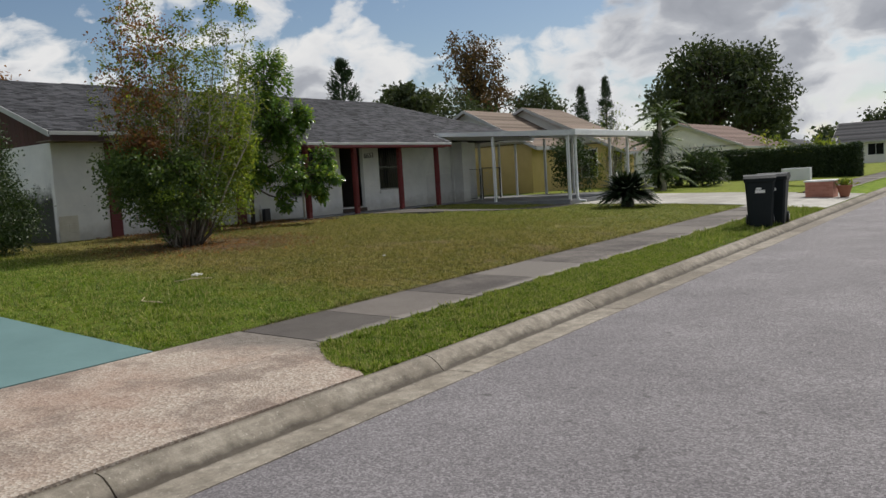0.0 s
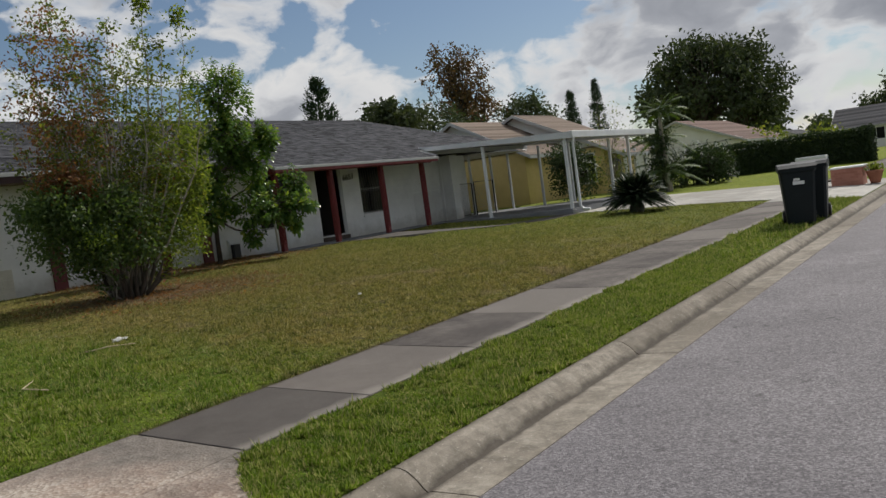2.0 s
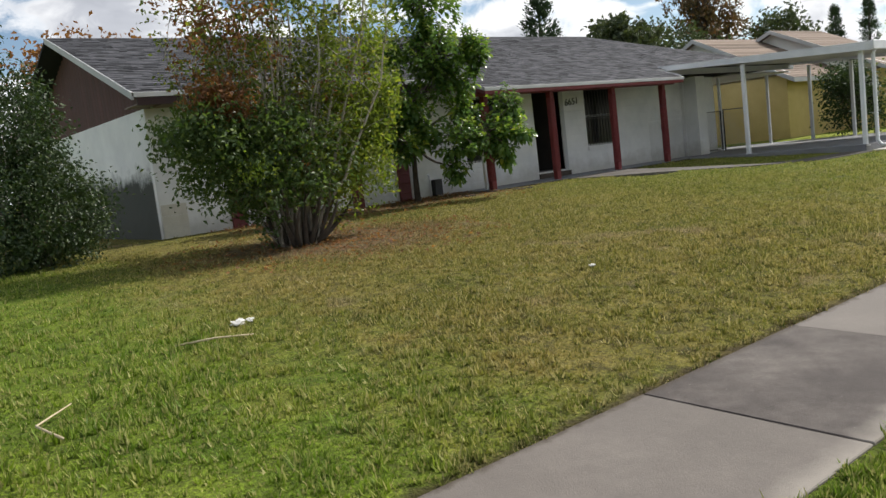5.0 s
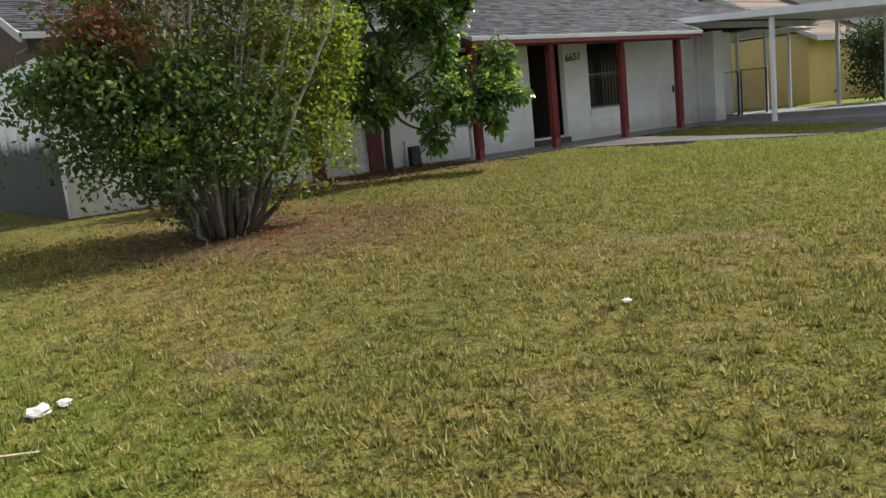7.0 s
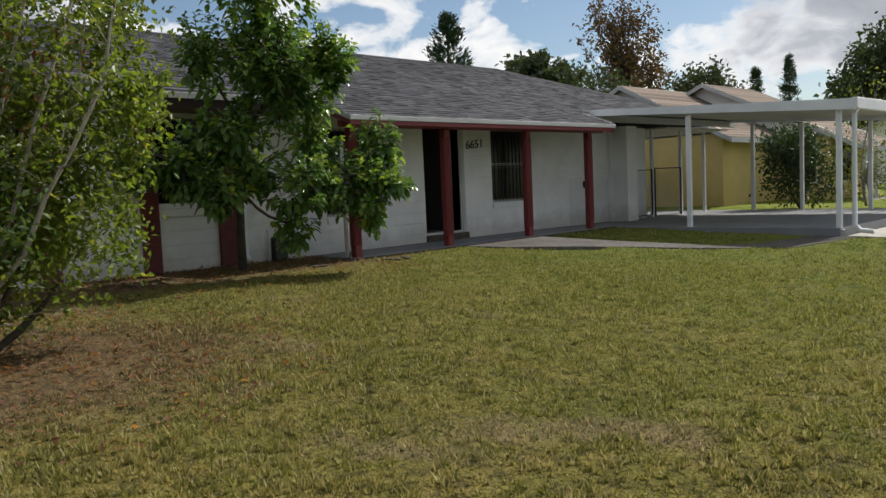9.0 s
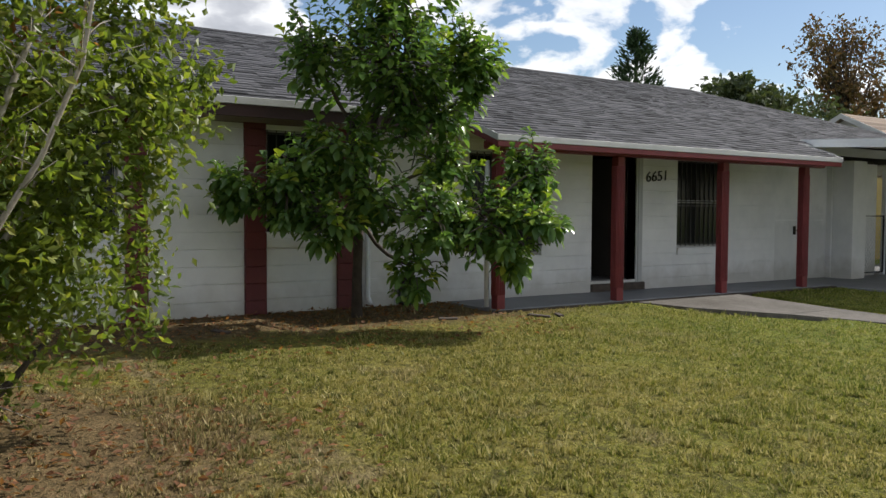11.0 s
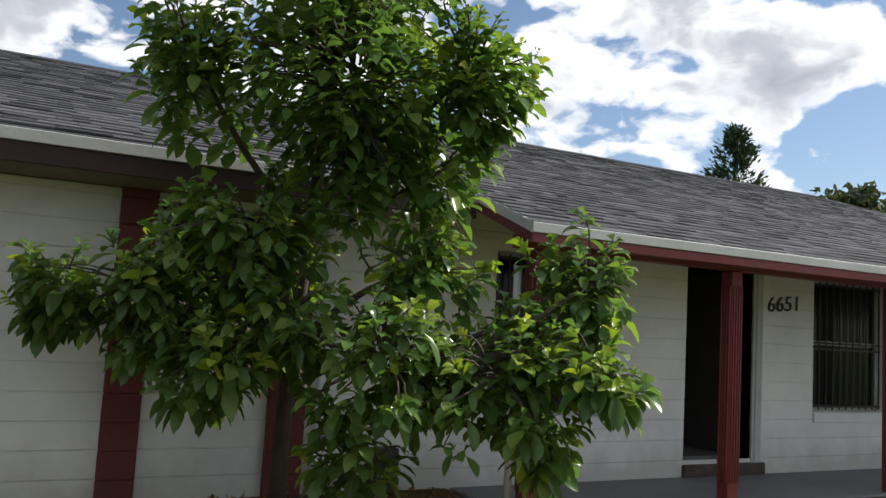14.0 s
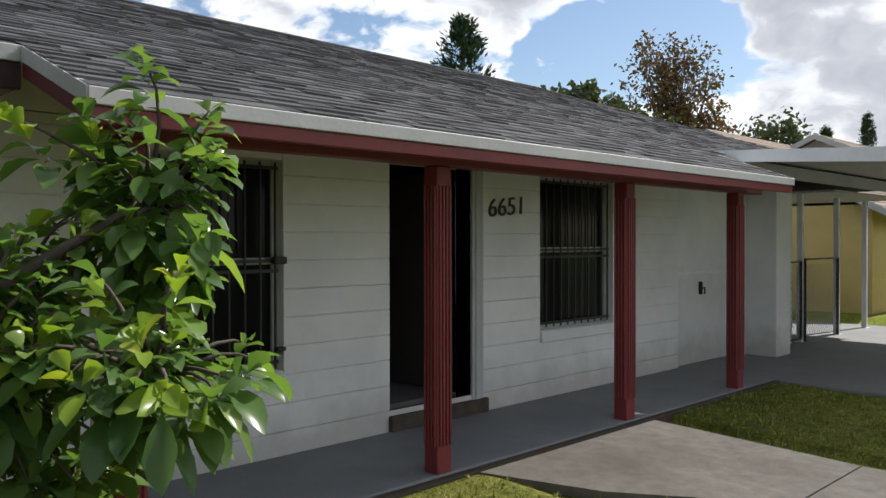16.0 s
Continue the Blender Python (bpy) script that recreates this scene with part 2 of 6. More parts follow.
def walk_base(k, p):
    c, h, d = concrete_base((0.082, 0.070, 0.062), (0.190, 0.168, 0.148), (0.050, 0.042, 0.038))(k, p)
    pale = k.ramp(k.n("ObjectInfo").outputs["Random"], [(0.5, 0.0), (0.85, 0.5)])
    c = k.mix(pale, c, (0.26, 0.235, 0.205))
    fleck = k.ramp(k.noise(p, 46.0, 3.0, 0.7), [(0.68, 0.0), (0.74, 0.5)])
    c = k.mix(fleck, c, (0.34, 0.32, 0.29))
    s = k.n("SeparateXYZ", {0: p})
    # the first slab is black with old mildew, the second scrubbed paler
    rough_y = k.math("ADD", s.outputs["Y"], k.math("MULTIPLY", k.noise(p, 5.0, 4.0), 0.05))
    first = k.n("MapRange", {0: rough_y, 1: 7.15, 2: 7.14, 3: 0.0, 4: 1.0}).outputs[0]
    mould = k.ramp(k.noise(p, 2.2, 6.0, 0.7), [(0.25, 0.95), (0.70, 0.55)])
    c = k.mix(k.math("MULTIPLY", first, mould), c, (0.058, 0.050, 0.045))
    second = k.math("MULTIPLY", k.n("MapRange", {0: rough_y, 1: 8.61, 2: 8.60, 3: 0.0, 4: 0.55}).outputs[0], k.math("SUBTRACT", 1.0, first))
    c = k.mix(second, c, (0.175, 0.155, 0.135))
    # soil washed over both edges
    ragged = k.math("MULTIPLY", k.noise(p, 9.0, 5.0, 0.7), 0.16)
    dirt = k.n("MapRange", {0: k.math("SUBTRACT", s.outputs["X"], ragged), 1: -5.62, 2: -5.67, 3: 0.0, 4: 0.85}).outputs[0]
    c = k.mix(dirt, c, (0.055, 0.042, 0.028))
    worn_edge = k.n("MapRange", {0: k.math("ADD", s.outputs["X"], k.math("MULTIPLY", k.noise(p, 4.0, 4.0), 0.22)), 1: -4.50, 2: -4.38, 3: 0.0, 4: 0.45}).outputs[0]
    return k.mix(worn_edge, c, (0.36, 0.33, 0.28)), h, d


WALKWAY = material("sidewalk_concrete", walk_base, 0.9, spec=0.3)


def kerb_base(k, p):
    c, h, d = concrete_base((0.23, 0.200, 0.158), (0.45, 0.405, 0.335), (0.17, 0.145, 0.112))(k, p)
    s = k.n("SeparateXYZ", {0: p})
    off = k.math("ABSOLUTE", k.math("ADD", k.math("ADD", s.outputs["X"], 3.195), k.math("MULTIPLY", k.math("SUBTRACT", k.noise(p, 6.0, 3.0), 0.5), 0.09)))
    silt = k.n("MapRange", {0: off, 1: 0.055, 2: 0.015, 3: 0.0, 4: 0.8}).outputs[0]
    blot = k.ramp(k.noise(p, 7.0, 7.0, 0.75), [(0.42, 0.0), (0.66, 0.75)])
    c = k.mix(blot, c, (0.13, 0.115, 0.09))
    chips = k.ramp(k.noise(p, 40.0, 4.0, 0.7), [(0.60, 0.0), (0.68, 0.7)])
    c = k.mix(chips, c, (0.50, 0.46, 0.40))
    c = k.mix(silt, c, (0.055, 0.045, 0.035))
    back = k.n("MapRange", {0: k.math("ADD", s.outputs["X"], k.math("MULTIPLY", k.noise(p, 7.0, 4.0), 0.10)), 1: -3.31, 2: -3.37, 3: 0.0, 4: 0.7}).outputs[0]
    return k.mix(back, c, (0.085, 0.072, 0.05)), h, d


KERB = material("kerb_concrete", kerb_base, 0.9, spec=0.3)


def apron_base(k, p):
    """Exposed aggregate: pale and dark pebbles in cement, with broad rusty and sooty stains."""
    c, h, d = concrete_base((0.25, 0.205, 0.165), (0.44, 0.385, 0.32), (0.30, 0.245, 0.20))(k, p)
    peb = k.n("TexVoronoi", {"Vector": p, "Scale": 55.0})
    tone = k.n("SeparateXYZ", {0: peb.outputs["Color"]}).outputs["X"]
    c = k.mix(0.45, c, k.ramp(tone, [(0.0, (0.16, 0.115, 0.09)), (0.5, (0.42, 0.34, 0.27)), (1.0, (0.68, 0.62, 0.54))]))
    soot = k.ramp(k.noise(p, 1.5, 5.0, 0.65), [(0.50, 0.0), (0.64, 0.65)])
    rust = k.ramp(k.noise(p, 0.9, 3.0, 0.6), [(0.45, 0.0), (0.65, 0.4)])
    c = k.mix(rust, c, (0.27, 0.15, 0.105))
    c = k.mix(soot, c, (0.15, 0.115, 0.095))
    s = k.n("SeparateXYZ", {0: p})
    near = k.math("ADD", k.math("SUBTRACT", s.outputs["Y"], k.math("MULTIPLY", s.outputs["X"], 0.28)), k.math("MULTIPLY", k.noise(p, 2.5, 5.0, 0.65), 1.0))
    grey = k.n("MapRange", {0: near, 1: 7.05, 2: 7.6, 3: 0.0, 4: 0.85}).outputs[0]
    c = k.mix(grey, c, k.ramp(k.noise(p, 14.0, 5.0, 0.7), [(0.35, (0.095, 0.085, 0.074)), (0.65, (0.205, 0.185, 0.160))]))
    return c, peb.outputs["Distance"], 0.005


APRON = material("apron_concrete", apron_base, 0.9, spec=0.3)
PATHWAY = material("path_concrete", concrete_base((0.075, 0.068, 0.060), (0.165, 0.152, 0.136), (0.062, 0.054, 0.044)), 0.9, spec=0.3)
DRIVE = material("drive_concrete", concrete_base((0.36, 0.345, 0.31), (0.60, 0.575, 0.52), (0.28, 0.265, 0.235)), 0.9, spec=0.3)
TEAL = material("teal_paint", worn((0.085, 0.165, 0.165), (0.125, 0.225, 0.222), 1.5, 80.0, 0.002), 0.75)
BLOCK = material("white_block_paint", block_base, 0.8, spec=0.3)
BARE = material("bare_patched_block", worn((0.50, 0.47, 0.40), (0.66, 0.63, 0.55), 5.0, 90.0), 0.9)
# Brighter than RED; for the porch posts, beam and lower fascia board.
POSTRED = material("bright_red_paint", worn((0.12, 0.014, 0.017), (0.22, 0.032, 0.034), 2.5, 45.0, 0.002, 0.2), 0.55)
RED = material("red_paint", worn((0.075, 0.010, 0.012), (0.155, 0.024, 0.025), 2.5, 45.0, 0.002, 0.25), 0.6)
# Near-black copy of the trim red: eave shade put into the colour.
SHADETRIM = material("shade_dark_red_trim", worn((0.022, 0.010, 0.010), (0.05, 0.018, 0.017), 2.5, 45.0, 0.002), 0.7)
REDWOOD = material("red_gable_boards", worn((0.055, 0.024, 0.020), (0.105, 0.040, 0.034), 2.0, 50.0, 0.003, 0.4), 0.8)
FASCIA = material("white_fascia_paint", worn((0.33, 0.335, 0.33), (0.47, 0.475, 0.47), 2.0, 40.0, 0.001), 0.6)
SOFFIT = material("soffit_paint", worn((0.17, 0.13, 0.11), (0.26, 0.21, 0.18), 2.0, 40.0, 0.001), 0.8)
SHINGLE = material("grey_shingle", shingle_base((0.015, 0.016, 0.019), (0.088, 0.089, 0.099)), 0.9, spec=0.25)
TANSHINGLE = material("tan_shingle", shingle_base((0.12, 0.090, 0.068), (0.26, 0.20, 0.155)), 0.9, spec=0.25)
BROWNSHINGLE = material("brown_shingle", shingle_base((0.12, 0.078, 0.064), (0.24, 0.16, 0.13)), 0.9, spec=0.25)
PORCH = material("porch_grey_paint", worn((0.135, 0.14, 0.15), (0.215, 0.22, 0.23), 1.6, 50.0, 0.002), 0.62)
GLASS = material("dark_window_glass", lambda k, p: ((0.010, 0.011, 0.012), None, 0), 0.12, spec=0.14)
IRON = material("black_iron", worn((0.010, 0.010, 0.011), (0.030, 0.028, 0.027), 8.0, 90.0, 0.0005), 0.5)
ALUM = material("grey_aluminium_frame", worn((0.34, 0.34, 0.33), (0.50, 0.50, 0.48), 5.0, 60.0, 0.0005), 0.45)
WHITEMETAL = material("white_enamel_metal", worn((0.58, 0.60, 0.62), (0.76, 0.77, 0.78), 2.0, 40.0, 0.0006), 0.5)
CARPANEL = material("carport_underside", worn((0.40, 0.38, 0.33), (0.56, 0.54, 0.49), 1.0, 40.0, 0.0006), 0.6)
# Near-black base: the gloom of the unlit rooms is put into the colour.
INSIDE = material("shade_dark_interior", worn((0.035, 0.03, 0.028), (0.06, 0.052, 0.048), 2.0, 40.0, 0.001), 0.9)
INFLOOR = material("inner_floor", worn((0.09, 0.085, 0.08), (0.15, 0.145, 0.14), 2.0, 40.0, 0.001), 0.6)
YELLOW = material("yellow_stucco", worn((0.53, 0.40, 0.15), (0.66, 0.52, 0.22), 1.6, 60.0, 0.004), 0.9)
CREAM = material("cream_siding", worn((0.68, 0.67, 0.63), (0.80, 0.79, 0.75), 1.6, 60.0, 0.003), 0.85)
NUMBER = material("black_number_paint", worn((0.008, 0.008, 0.008), (0.02, 0.02, 0.02), 9.0, 60.0, 0.0003), 0.5)
BINPLASTIC = material("dark_teal_bin_plastic", worn((0.004, 0.008, 0.010), (0.009, 0.015, 0.018), 5.0, 150.0, 0.0008), 0.5, spec=0.25)
RUBBER = material("black_rubber", worn((0.008, 0.008, 0.008), (0.02, 0.02, 0.02), 9.0, 120.0, 0.0008), 0.8)
BRICK = material("salmon_brick", worn((0.34, 0.14, 0.095), (0.52, 0.25, 0.18), 6.0, 80.0, 0.002, 0.5), 0.9)
TERRA = material("terracotta", worn((0.26, 0.10, 0.055), (0.40, 0.17, 0.10), 6.0, 80.0, 0.001), 0.85)
WHITEPAINT = material("white_paint", worn((0.62, 0.62, 0.60), (0.78, 0.78, 0.76), 3.0, 60.0, 0.001), 0.6)
PALEBARK = material("pale_bark", worn((0.20, 0.175, 0.14), (0.42, 0.38, 0.32), 9.0, 70.0, 0.004), 0.9)
DARKBARK = material("dark_bark", worn((0.035, 0.028, 0.022), (0.095, 0.075, 0.058), 7.0, 60.0, 0.006), 0.95)
GALV = material("galvanised_steel", worn((0.30, 0.31, 0.32), (0.46, 0.47, 0.48), 6.0, 60.0, 0.0005), 0.4, 0.7)
PAPER = material("white_litter", worn((0.48, 0.47, 0.42), (0.68, 0.67, 0.62), 12.0, 90.0, 0.001), 0.8)
STRAW = material("dry_stick", worn((0.36, 0.29, 0.18), (0.52, 0.44, 0.29), 12.0, 90.0, 0.001), 0.9)
L_BROAD = leaf_mat("broad_glossy_leaf", (0.046, 0.100, 0.032), (0.112, 0.192, 0.054), (0.21, 0.29, 0.068), 0.24, 0.44)
L_SHRUB = leaf_mat("small_shrub_leaf", (0.042, 0.070, 0.018), (0.130, 0.160, 0.034), (0.30, 0.29, 0.06), 0.45, 0.55)
# Darker copy of the shrub leaf: shade among the low leaves as colour.
L_SHADE = leaf_mat("shade_green_shrub_leaf", (0.030, 0.062, 0.017), (0.078, 0.122, 0.034), (0.16, 0.20, 0.055), 0.48, 0.38)
L_RUST = leaf_mat("rusty_dry_leaf", (0.12, 0.055, 0.030), (0.21, 0.095, 0.046), (0.34, 0.17, 0.07), 0.7, 0.5)
L_DARK = leaf_mat("dark_bush_leaf", (0.014, 0.032, 0.011), (0.038, 0.066, 0.020), (0.085, 0.11, 0.035), 0.5, 0.22)
L_CONE = leaf_mat("conifer_leaf", (0.012, 0.030, 0.012), (0.030, 0.060, 0.022), (0.06, 0.10, 0.03), 0.7, 0.1)
L_OAK = leaf_mat("far_oak_leaf", (0.024, 0.038, 0.018), (0.058, 0.078, 0.034), (0.10, 0.12, 0.05), 0.7, 0.2)
L_PALM = leaf_mat("palm_frond", (0.030, 0.060, 0.018), (0.075, 0.120, 0.030), (0.15, 0.18, 0.05), 0.62, 0.25)
L_HEDGE = leaf_mat("hedge_leaf", (0.012, 0.026, 0.010), (0.032, 0.055, 0.018), (0.06, 0.09, 0.025), 0.6, 0.15)


# ---- mesh helpers ----
def link(name, me, mat, parent=None, label="", kind=""):
    ob = new(name, me)
    if mat is not None and not me.materials:
        me.materials.append(mat)
    if parent is not None:
        ob.parent = parent
        if parent.type == "EMPTY":
            ob.matrix_parent_inverse = Matrix.Translation(parent.location).inverted()
    return tagged(ob, label=label, kind=kind)


def part(name, bm, mat, parent, label="", kind="", smooth=False):
    """Links a bmesh as one mesh object under a thing or a part."""
    me = bpy.data.meshes.new(name)
    bm.to_mesh(me)
    bm.free()
    if smooth:
        me.polygons.foreach_set("use_smooth", [True] * len(me.polygons))
    return link(name, me, mat, parent, label, kind)


def thing(name, loc, label, category, group="", kind=""):
    ob = new(name)
    ob.location = loc
    ob.empty_display_size = 0.2
    return tagged(ob, label, category, group, kind)


def box(bm, x0, x1, y0, y1, z0, z1, bevel=0.0):
    vs = bmesh.ops.create_cube(bm, size=1.0)["verts"]
    bmesh.ops.scale(bm, vec=(x1 - x0, y1 - y0, z1 - z0), verts=vs)
    bmesh.ops.translate(bm, vec=((x0 + x1) / 2, (y0 + y1) / 2, (z0 + z1) / 2), verts=vs)
    if bevel:
        es = list({e for v in vs for e in v.link_edges})
        bmesh.ops.bevel(bm, geom=es, offset=bevel, segments=1, affect="EDGES")
    return bm


def boxes(*rows, bevel=0.0):
    bm = bmesh.new()
    for r in rows:
        box(bm, *r, bevel=bevel)
    return bm


def prism(points, axis_from, axis_to, axis="y"):
    """A flat polygon pushed along an axis. points are (x, z) for y, (x, y) for z, (y, z) for x."""
    bm = bmesh.new()

    def at(p, d):
        return {"y": (p[0], d, p[1]), "z": (p[0], p[1], d), "x": (d, p[0], p[1])}[axis]

    a = [bm.verts.new(at(p, axis_from)) for p in points]
    b = [bm.verts.new(at(p, axis_to)) for p in points]
    bm.faces.new(a)
    bm.faces.new(b[::-1])
    n = len(points)
    for i in range(n):
        bm.faces.new((a[i], b[i], b[(i + 1) % n], a[(i + 1) % n]))
    bmesh.ops.recalc_face_normals(bm, faces=bm.faces)
    return bm


def tube_into(verts, faces, pts, radii, sides=6):
    """Adds a tapered tube along pts to plain lists."""
    start = len(verts)
    n = len(pts)
    for i, p in enumerate(pts):
        d = (pts[min(i + 1, n - 1)] - pts[max(i - 1, 0)]).normalized()
        u = d.cross(Vector((0.31, 0.83, 0.46))).normalized()
        v = d.cross(u)
        for s in range(sides):
            a = 2 * math.pi * s / sides
            verts.append(p + (u * math.cos(a) + v * math.sin(a)) * radii[i])
    for i in range(n - 1):
        for s in range(sides):
            t = (s + 1) % sides
            faces.append((start + i * sides + s, start + i * sides + t, start + (i + 1) * sides + t, start + (i + 1) * sides + s))
    faces.append(tuple(start + s for s in range(sides))[::-1])
    faces.append(tuple(start + (n - 1) * sides + s for s in range(sides)))


def lists_part(name, verts, faces, mat, parent, label="", kind="", smooth=True):
    me = bpy.data.meshes.new(name)
    me.from_pydata([tuple(v) for v in verts], [], faces)
    if smooth:
        me.polygons.foreach_set("use_smooth", [True] * len(me.polygons))
    me.update()
    return link(name, me, mat, parent, label, kind)


def tube_part(name, runs, mat, parent, label="", sides=8):
    verts, faces = [], []
    for pts, radii in runs:
        pts = [Vector(p) for p in pts]
        if not isinstance(radii, (list, tuple)):
            radii = [radii] * len(pts)
        tube_into(verts, faces, pts, radii, sides)
    return lists_part(name, verts, faces, mat, parent, label)


def fast_part(name, v, f, mat, parent, label="", kind="", smooth=False):
    """A mesh from numpy arrays: v (n, 3), f (m, k)."""
    me = bpy.data.meshes.new(name)
    m, k = f.shape
    me.vertices.add(len(v))
    me.vertices.foreach_set("co", v.astype(np.float32).ravel())
    me.loops.add(m * k)
    me.loops.foreach_set("vertex_index", f.astype(np.int32).ravel())
    me.polygons.add(m)
    me.polygons.foreach_set("loop_start", np.arange(0, m * k, k, dtype=np.int32))
    me.polygons.foreach_set("use_smooth", np.full(m, smooth))
    me.update(calc_edges=True)
    return link(name, me, mat, parent, label, kind)


def pick(rng, n):
    """n random unit vectors."""
    d = rng.normal(size=(n, 3))
    return d / np.linalg.norm(d, axis=1, keepdims=True)


def broad_leaves(name, at, way, up, length, width, mat, parent, label=""):
    """Broad leaves, widest beyond the middle, folded along the rib and bending down to a blunt tip."""
    n = len(at)
    way = way / np.linalg.norm(way, axis=1, keepdims=True)
    side = np.cross(way, up)
    side /= np.linalg.norm(side, axis=1, keepdims=True) + 1e-9
    nor = np.cross(side, way)
    L, W = np.reshape(length, (-1, 1)), np.reshape(width, (-1, 1))
    down = np.array([0, 0, -1.0])
    bend = 0.25 + 0.35 * np.random.default_rng(n).random((n, 1))
    rib, left, right = [], [], []
    for f, w in ((0.0, 0.0), (0.12, 0.10), (0.38, 0.36), (0.64, 0.5), (0.86, 0.34), (1.0, 0.0)):
        p = at + way * L * f * (1 - 0.12 * f) + down * L * bend * f * f
        rib.append(p)
        if w:
            left.append(p + side * W * w + nor * W * w * 0.42)
            right.append(p - side * W * w + nor * W * w * 0.42)
    v = np.stack(rib + left + right, 1)
    tri = [(0, 6, 1), (0, 1, 10), (4, 9, 5), (4, 5, 13)]
    for i in range(1, 4):
        a, b = 5 + i, 9 + i
        tri += [(i, a, a + 1), (i, a + 1, i + 1), (i, i + 1, b + 1), (i, b + 1, b)]
    f = (np.arange(n)[:, None, None] * 14 + np.array(tri)).reshape(-1, 3)
    return fast_part(name, v.reshape(-1, 3), f, mat, parent, label, "stuff", True)


def leaves_part(name, at, way, up, length, width, mat, parent, label="", fold=0.25, droop=0.25, kind="", fine=False):
    """Leaves: each a small blade of two folded halves, from at along way."""
    n = len(at)
    way = way / np.linalg.norm(way, axis=1, keepdims=True)
    side = np.cross(way, up)
    side /= np.linalg.norm(side, axis=1, keepdims=True) + 1e-9
    nor = np.cross(side, way)
    L, W = np.reshape(length, (-1, 1)), np.reshape(width, (-1, 1))
    down = np.array([0, 0, -1.0])
    if fine:
        v = np.stack([at, at + way * L * 0.5 + side * W * 0.5 + nor * W * fold, at + way * L + down * L * droop, at + way * L * 0.5 - side * W * 0.5 + nor * W * fold], 1)
        f = np.arange(n)[:, None] * 4 + np.array([0, 1, 2, 3])
        return fast_part(name, v.reshape(-1, 3), f.reshape(-1, 4), mat, parent, label, kind, False)
    m1, m2 = at + way * L * 0.35 + down * L * droop * 0.1, at + way * L * 0.72 + down * L * droop * 0.45
    tip = at + way * L + down * L * droop
    v = np.stack([at, m1, m2, tip, m1 + side * W * 0.42 + nor * W * fold, m2 + side * W * 0.5 + nor * W * fold * 0.8,
                  m1 - side * W * 0.42 + nor * W * fold, m2 - side * W * 0.5 + nor * W * fold * 0.8], 1)
    tri = np.array([[0, 4, 1], [1, 4, 5], [1, 5, 2], [2, 5, 3], [0, 1, 6], [1, 7, 6], [1, 2, 7], [2, 3, 7]])
    f = (np.arange(n)[:, None, None] * 8 + tri).reshape(-1, 3)
    return fast_part(name, v.reshape(-1, 3), f, mat, parent, label, kind, True)


# ---- the ground ----
PROFILE_X = [-70, -17.0, -15.5, -12.0, -9.0, -7.0, -5.62, -4.46, -3.42]
PROFILE_Z = [0.62, 0.61, 0.575, 0.455, 0.31, 0.205, 0.10, 0.075, 0.015]


def rise(y):
    return 0.0066 * np.clip(np.asarray(y, float) - 4.0, 0.0, 60.0)


def lie(x, y):
    """Height of the ground: it climbs from the street to the house, and the street climbs a little along its length."""
    x = np.asarray(x, float)
    w = np.clip((x + 12.0) / 6.5, 0.0, 1.0)
    return np.interp(x, PROFILE_X, PROFILE_Z) + rise(y) * w


def zg(x, y):
    return float(lie(x, y))


def sheet(name, xs, ys, height, mat, parent=None, label="", kind="structure"):
    xs, ys = np.asarray(xs, float), np.asarray(ys, float)
    gx, gy = np.meshgrid(xs, ys, indexing="ij")
    v = np.stack([gx, gy, height(gx, gy)], -1).reshape(-1, 3)
    a = (np.arange(len(xs) - 1)[:, None] * len(ys) + np.arange(len(ys) - 1)).ravel()
    f = np.stack([a, a + len(ys), a + len(ys) + 1, a + 1], 1)
    return fast_part(name, v, f, mat, parent, label, kind, True)


def ground_height(x, y):
    z = np.where(x < -3.42, lie(x, y), 0.015 + rise(y))
    bump = 0.012 * np.sin(x * 2.3 + 0.7 * y) * np.sin(y * 1.9 - 0.4 * x)
    z = z + np.where((x < -6) & (x > -15), bump, 0)
    sunk = ((x < -4.47) & (x > -5.58)) | (x > -3.42) & (x < 7.2)
    z = np.where(sunk, z - 0.13, z)
    z = np.where((x > -3.42) & (x < 7.2), z - 0.16, z)
    z = np.where((x < -5.7) & (y < 4.9) & (y > -3), z - 0.05, z)
    z = np.where((x < -3.4) & (x > -5.7) & (y < 5.4), z - 0.09, z)
    z = np.where((x < -17.05) & (x > -26) & (y > 10.2) & (y < 32), z - 0.15, z)
    z = np.where((x < -15.87) & (x >= -17.05) & (y > 17.02) & (y < 32), z - 0.15, z)
    z = np.where((x < -13.6) & (x > -16.2) & (y > 19.5) & (y < 22.0), z - 0.05, z)
    return np.where((x > -11.5) | (y < 24.4) | (y > 31) | (x < -16), z, z - 0.06)


gx = np.unique(np.round(np.concatenate([[-1500, -600, -200, -100, -60, -40, -30, -26.01, -25.99, -22, -19], np.arange(-17, -5.7, 0.3), [-16.21, -16.19, -15.88, -15.86, -17.06, -17.04, -13.61, -13.59, -5.71, -5.69, -5.6, -5.57, -5.0, -4.48, -4.465, -4.0, -3.6, -3.44, -3.425, -3.41, -2, 2, 7.1, 7.19, 7.21, 9, 14, 30, 100, 400, 1500]]), 3))
gy = np.unique(np.round(np.concatenate([[-1500, -400, -100, -40, -20, -10, -5, -3.01, -2.99, 0, 2], np.arange(3, 34, 0.4), [4.99, 5.01, 5.59, 5.61, 10.19, 10.21, 17.01, 17.03, 19.49, 19.51, 21.99, 22.01, 24.39, 24.41, 31.01], [36, 40, 45, 50, 60, 64, 80, 110, 200, 500, 1500]]), 3))
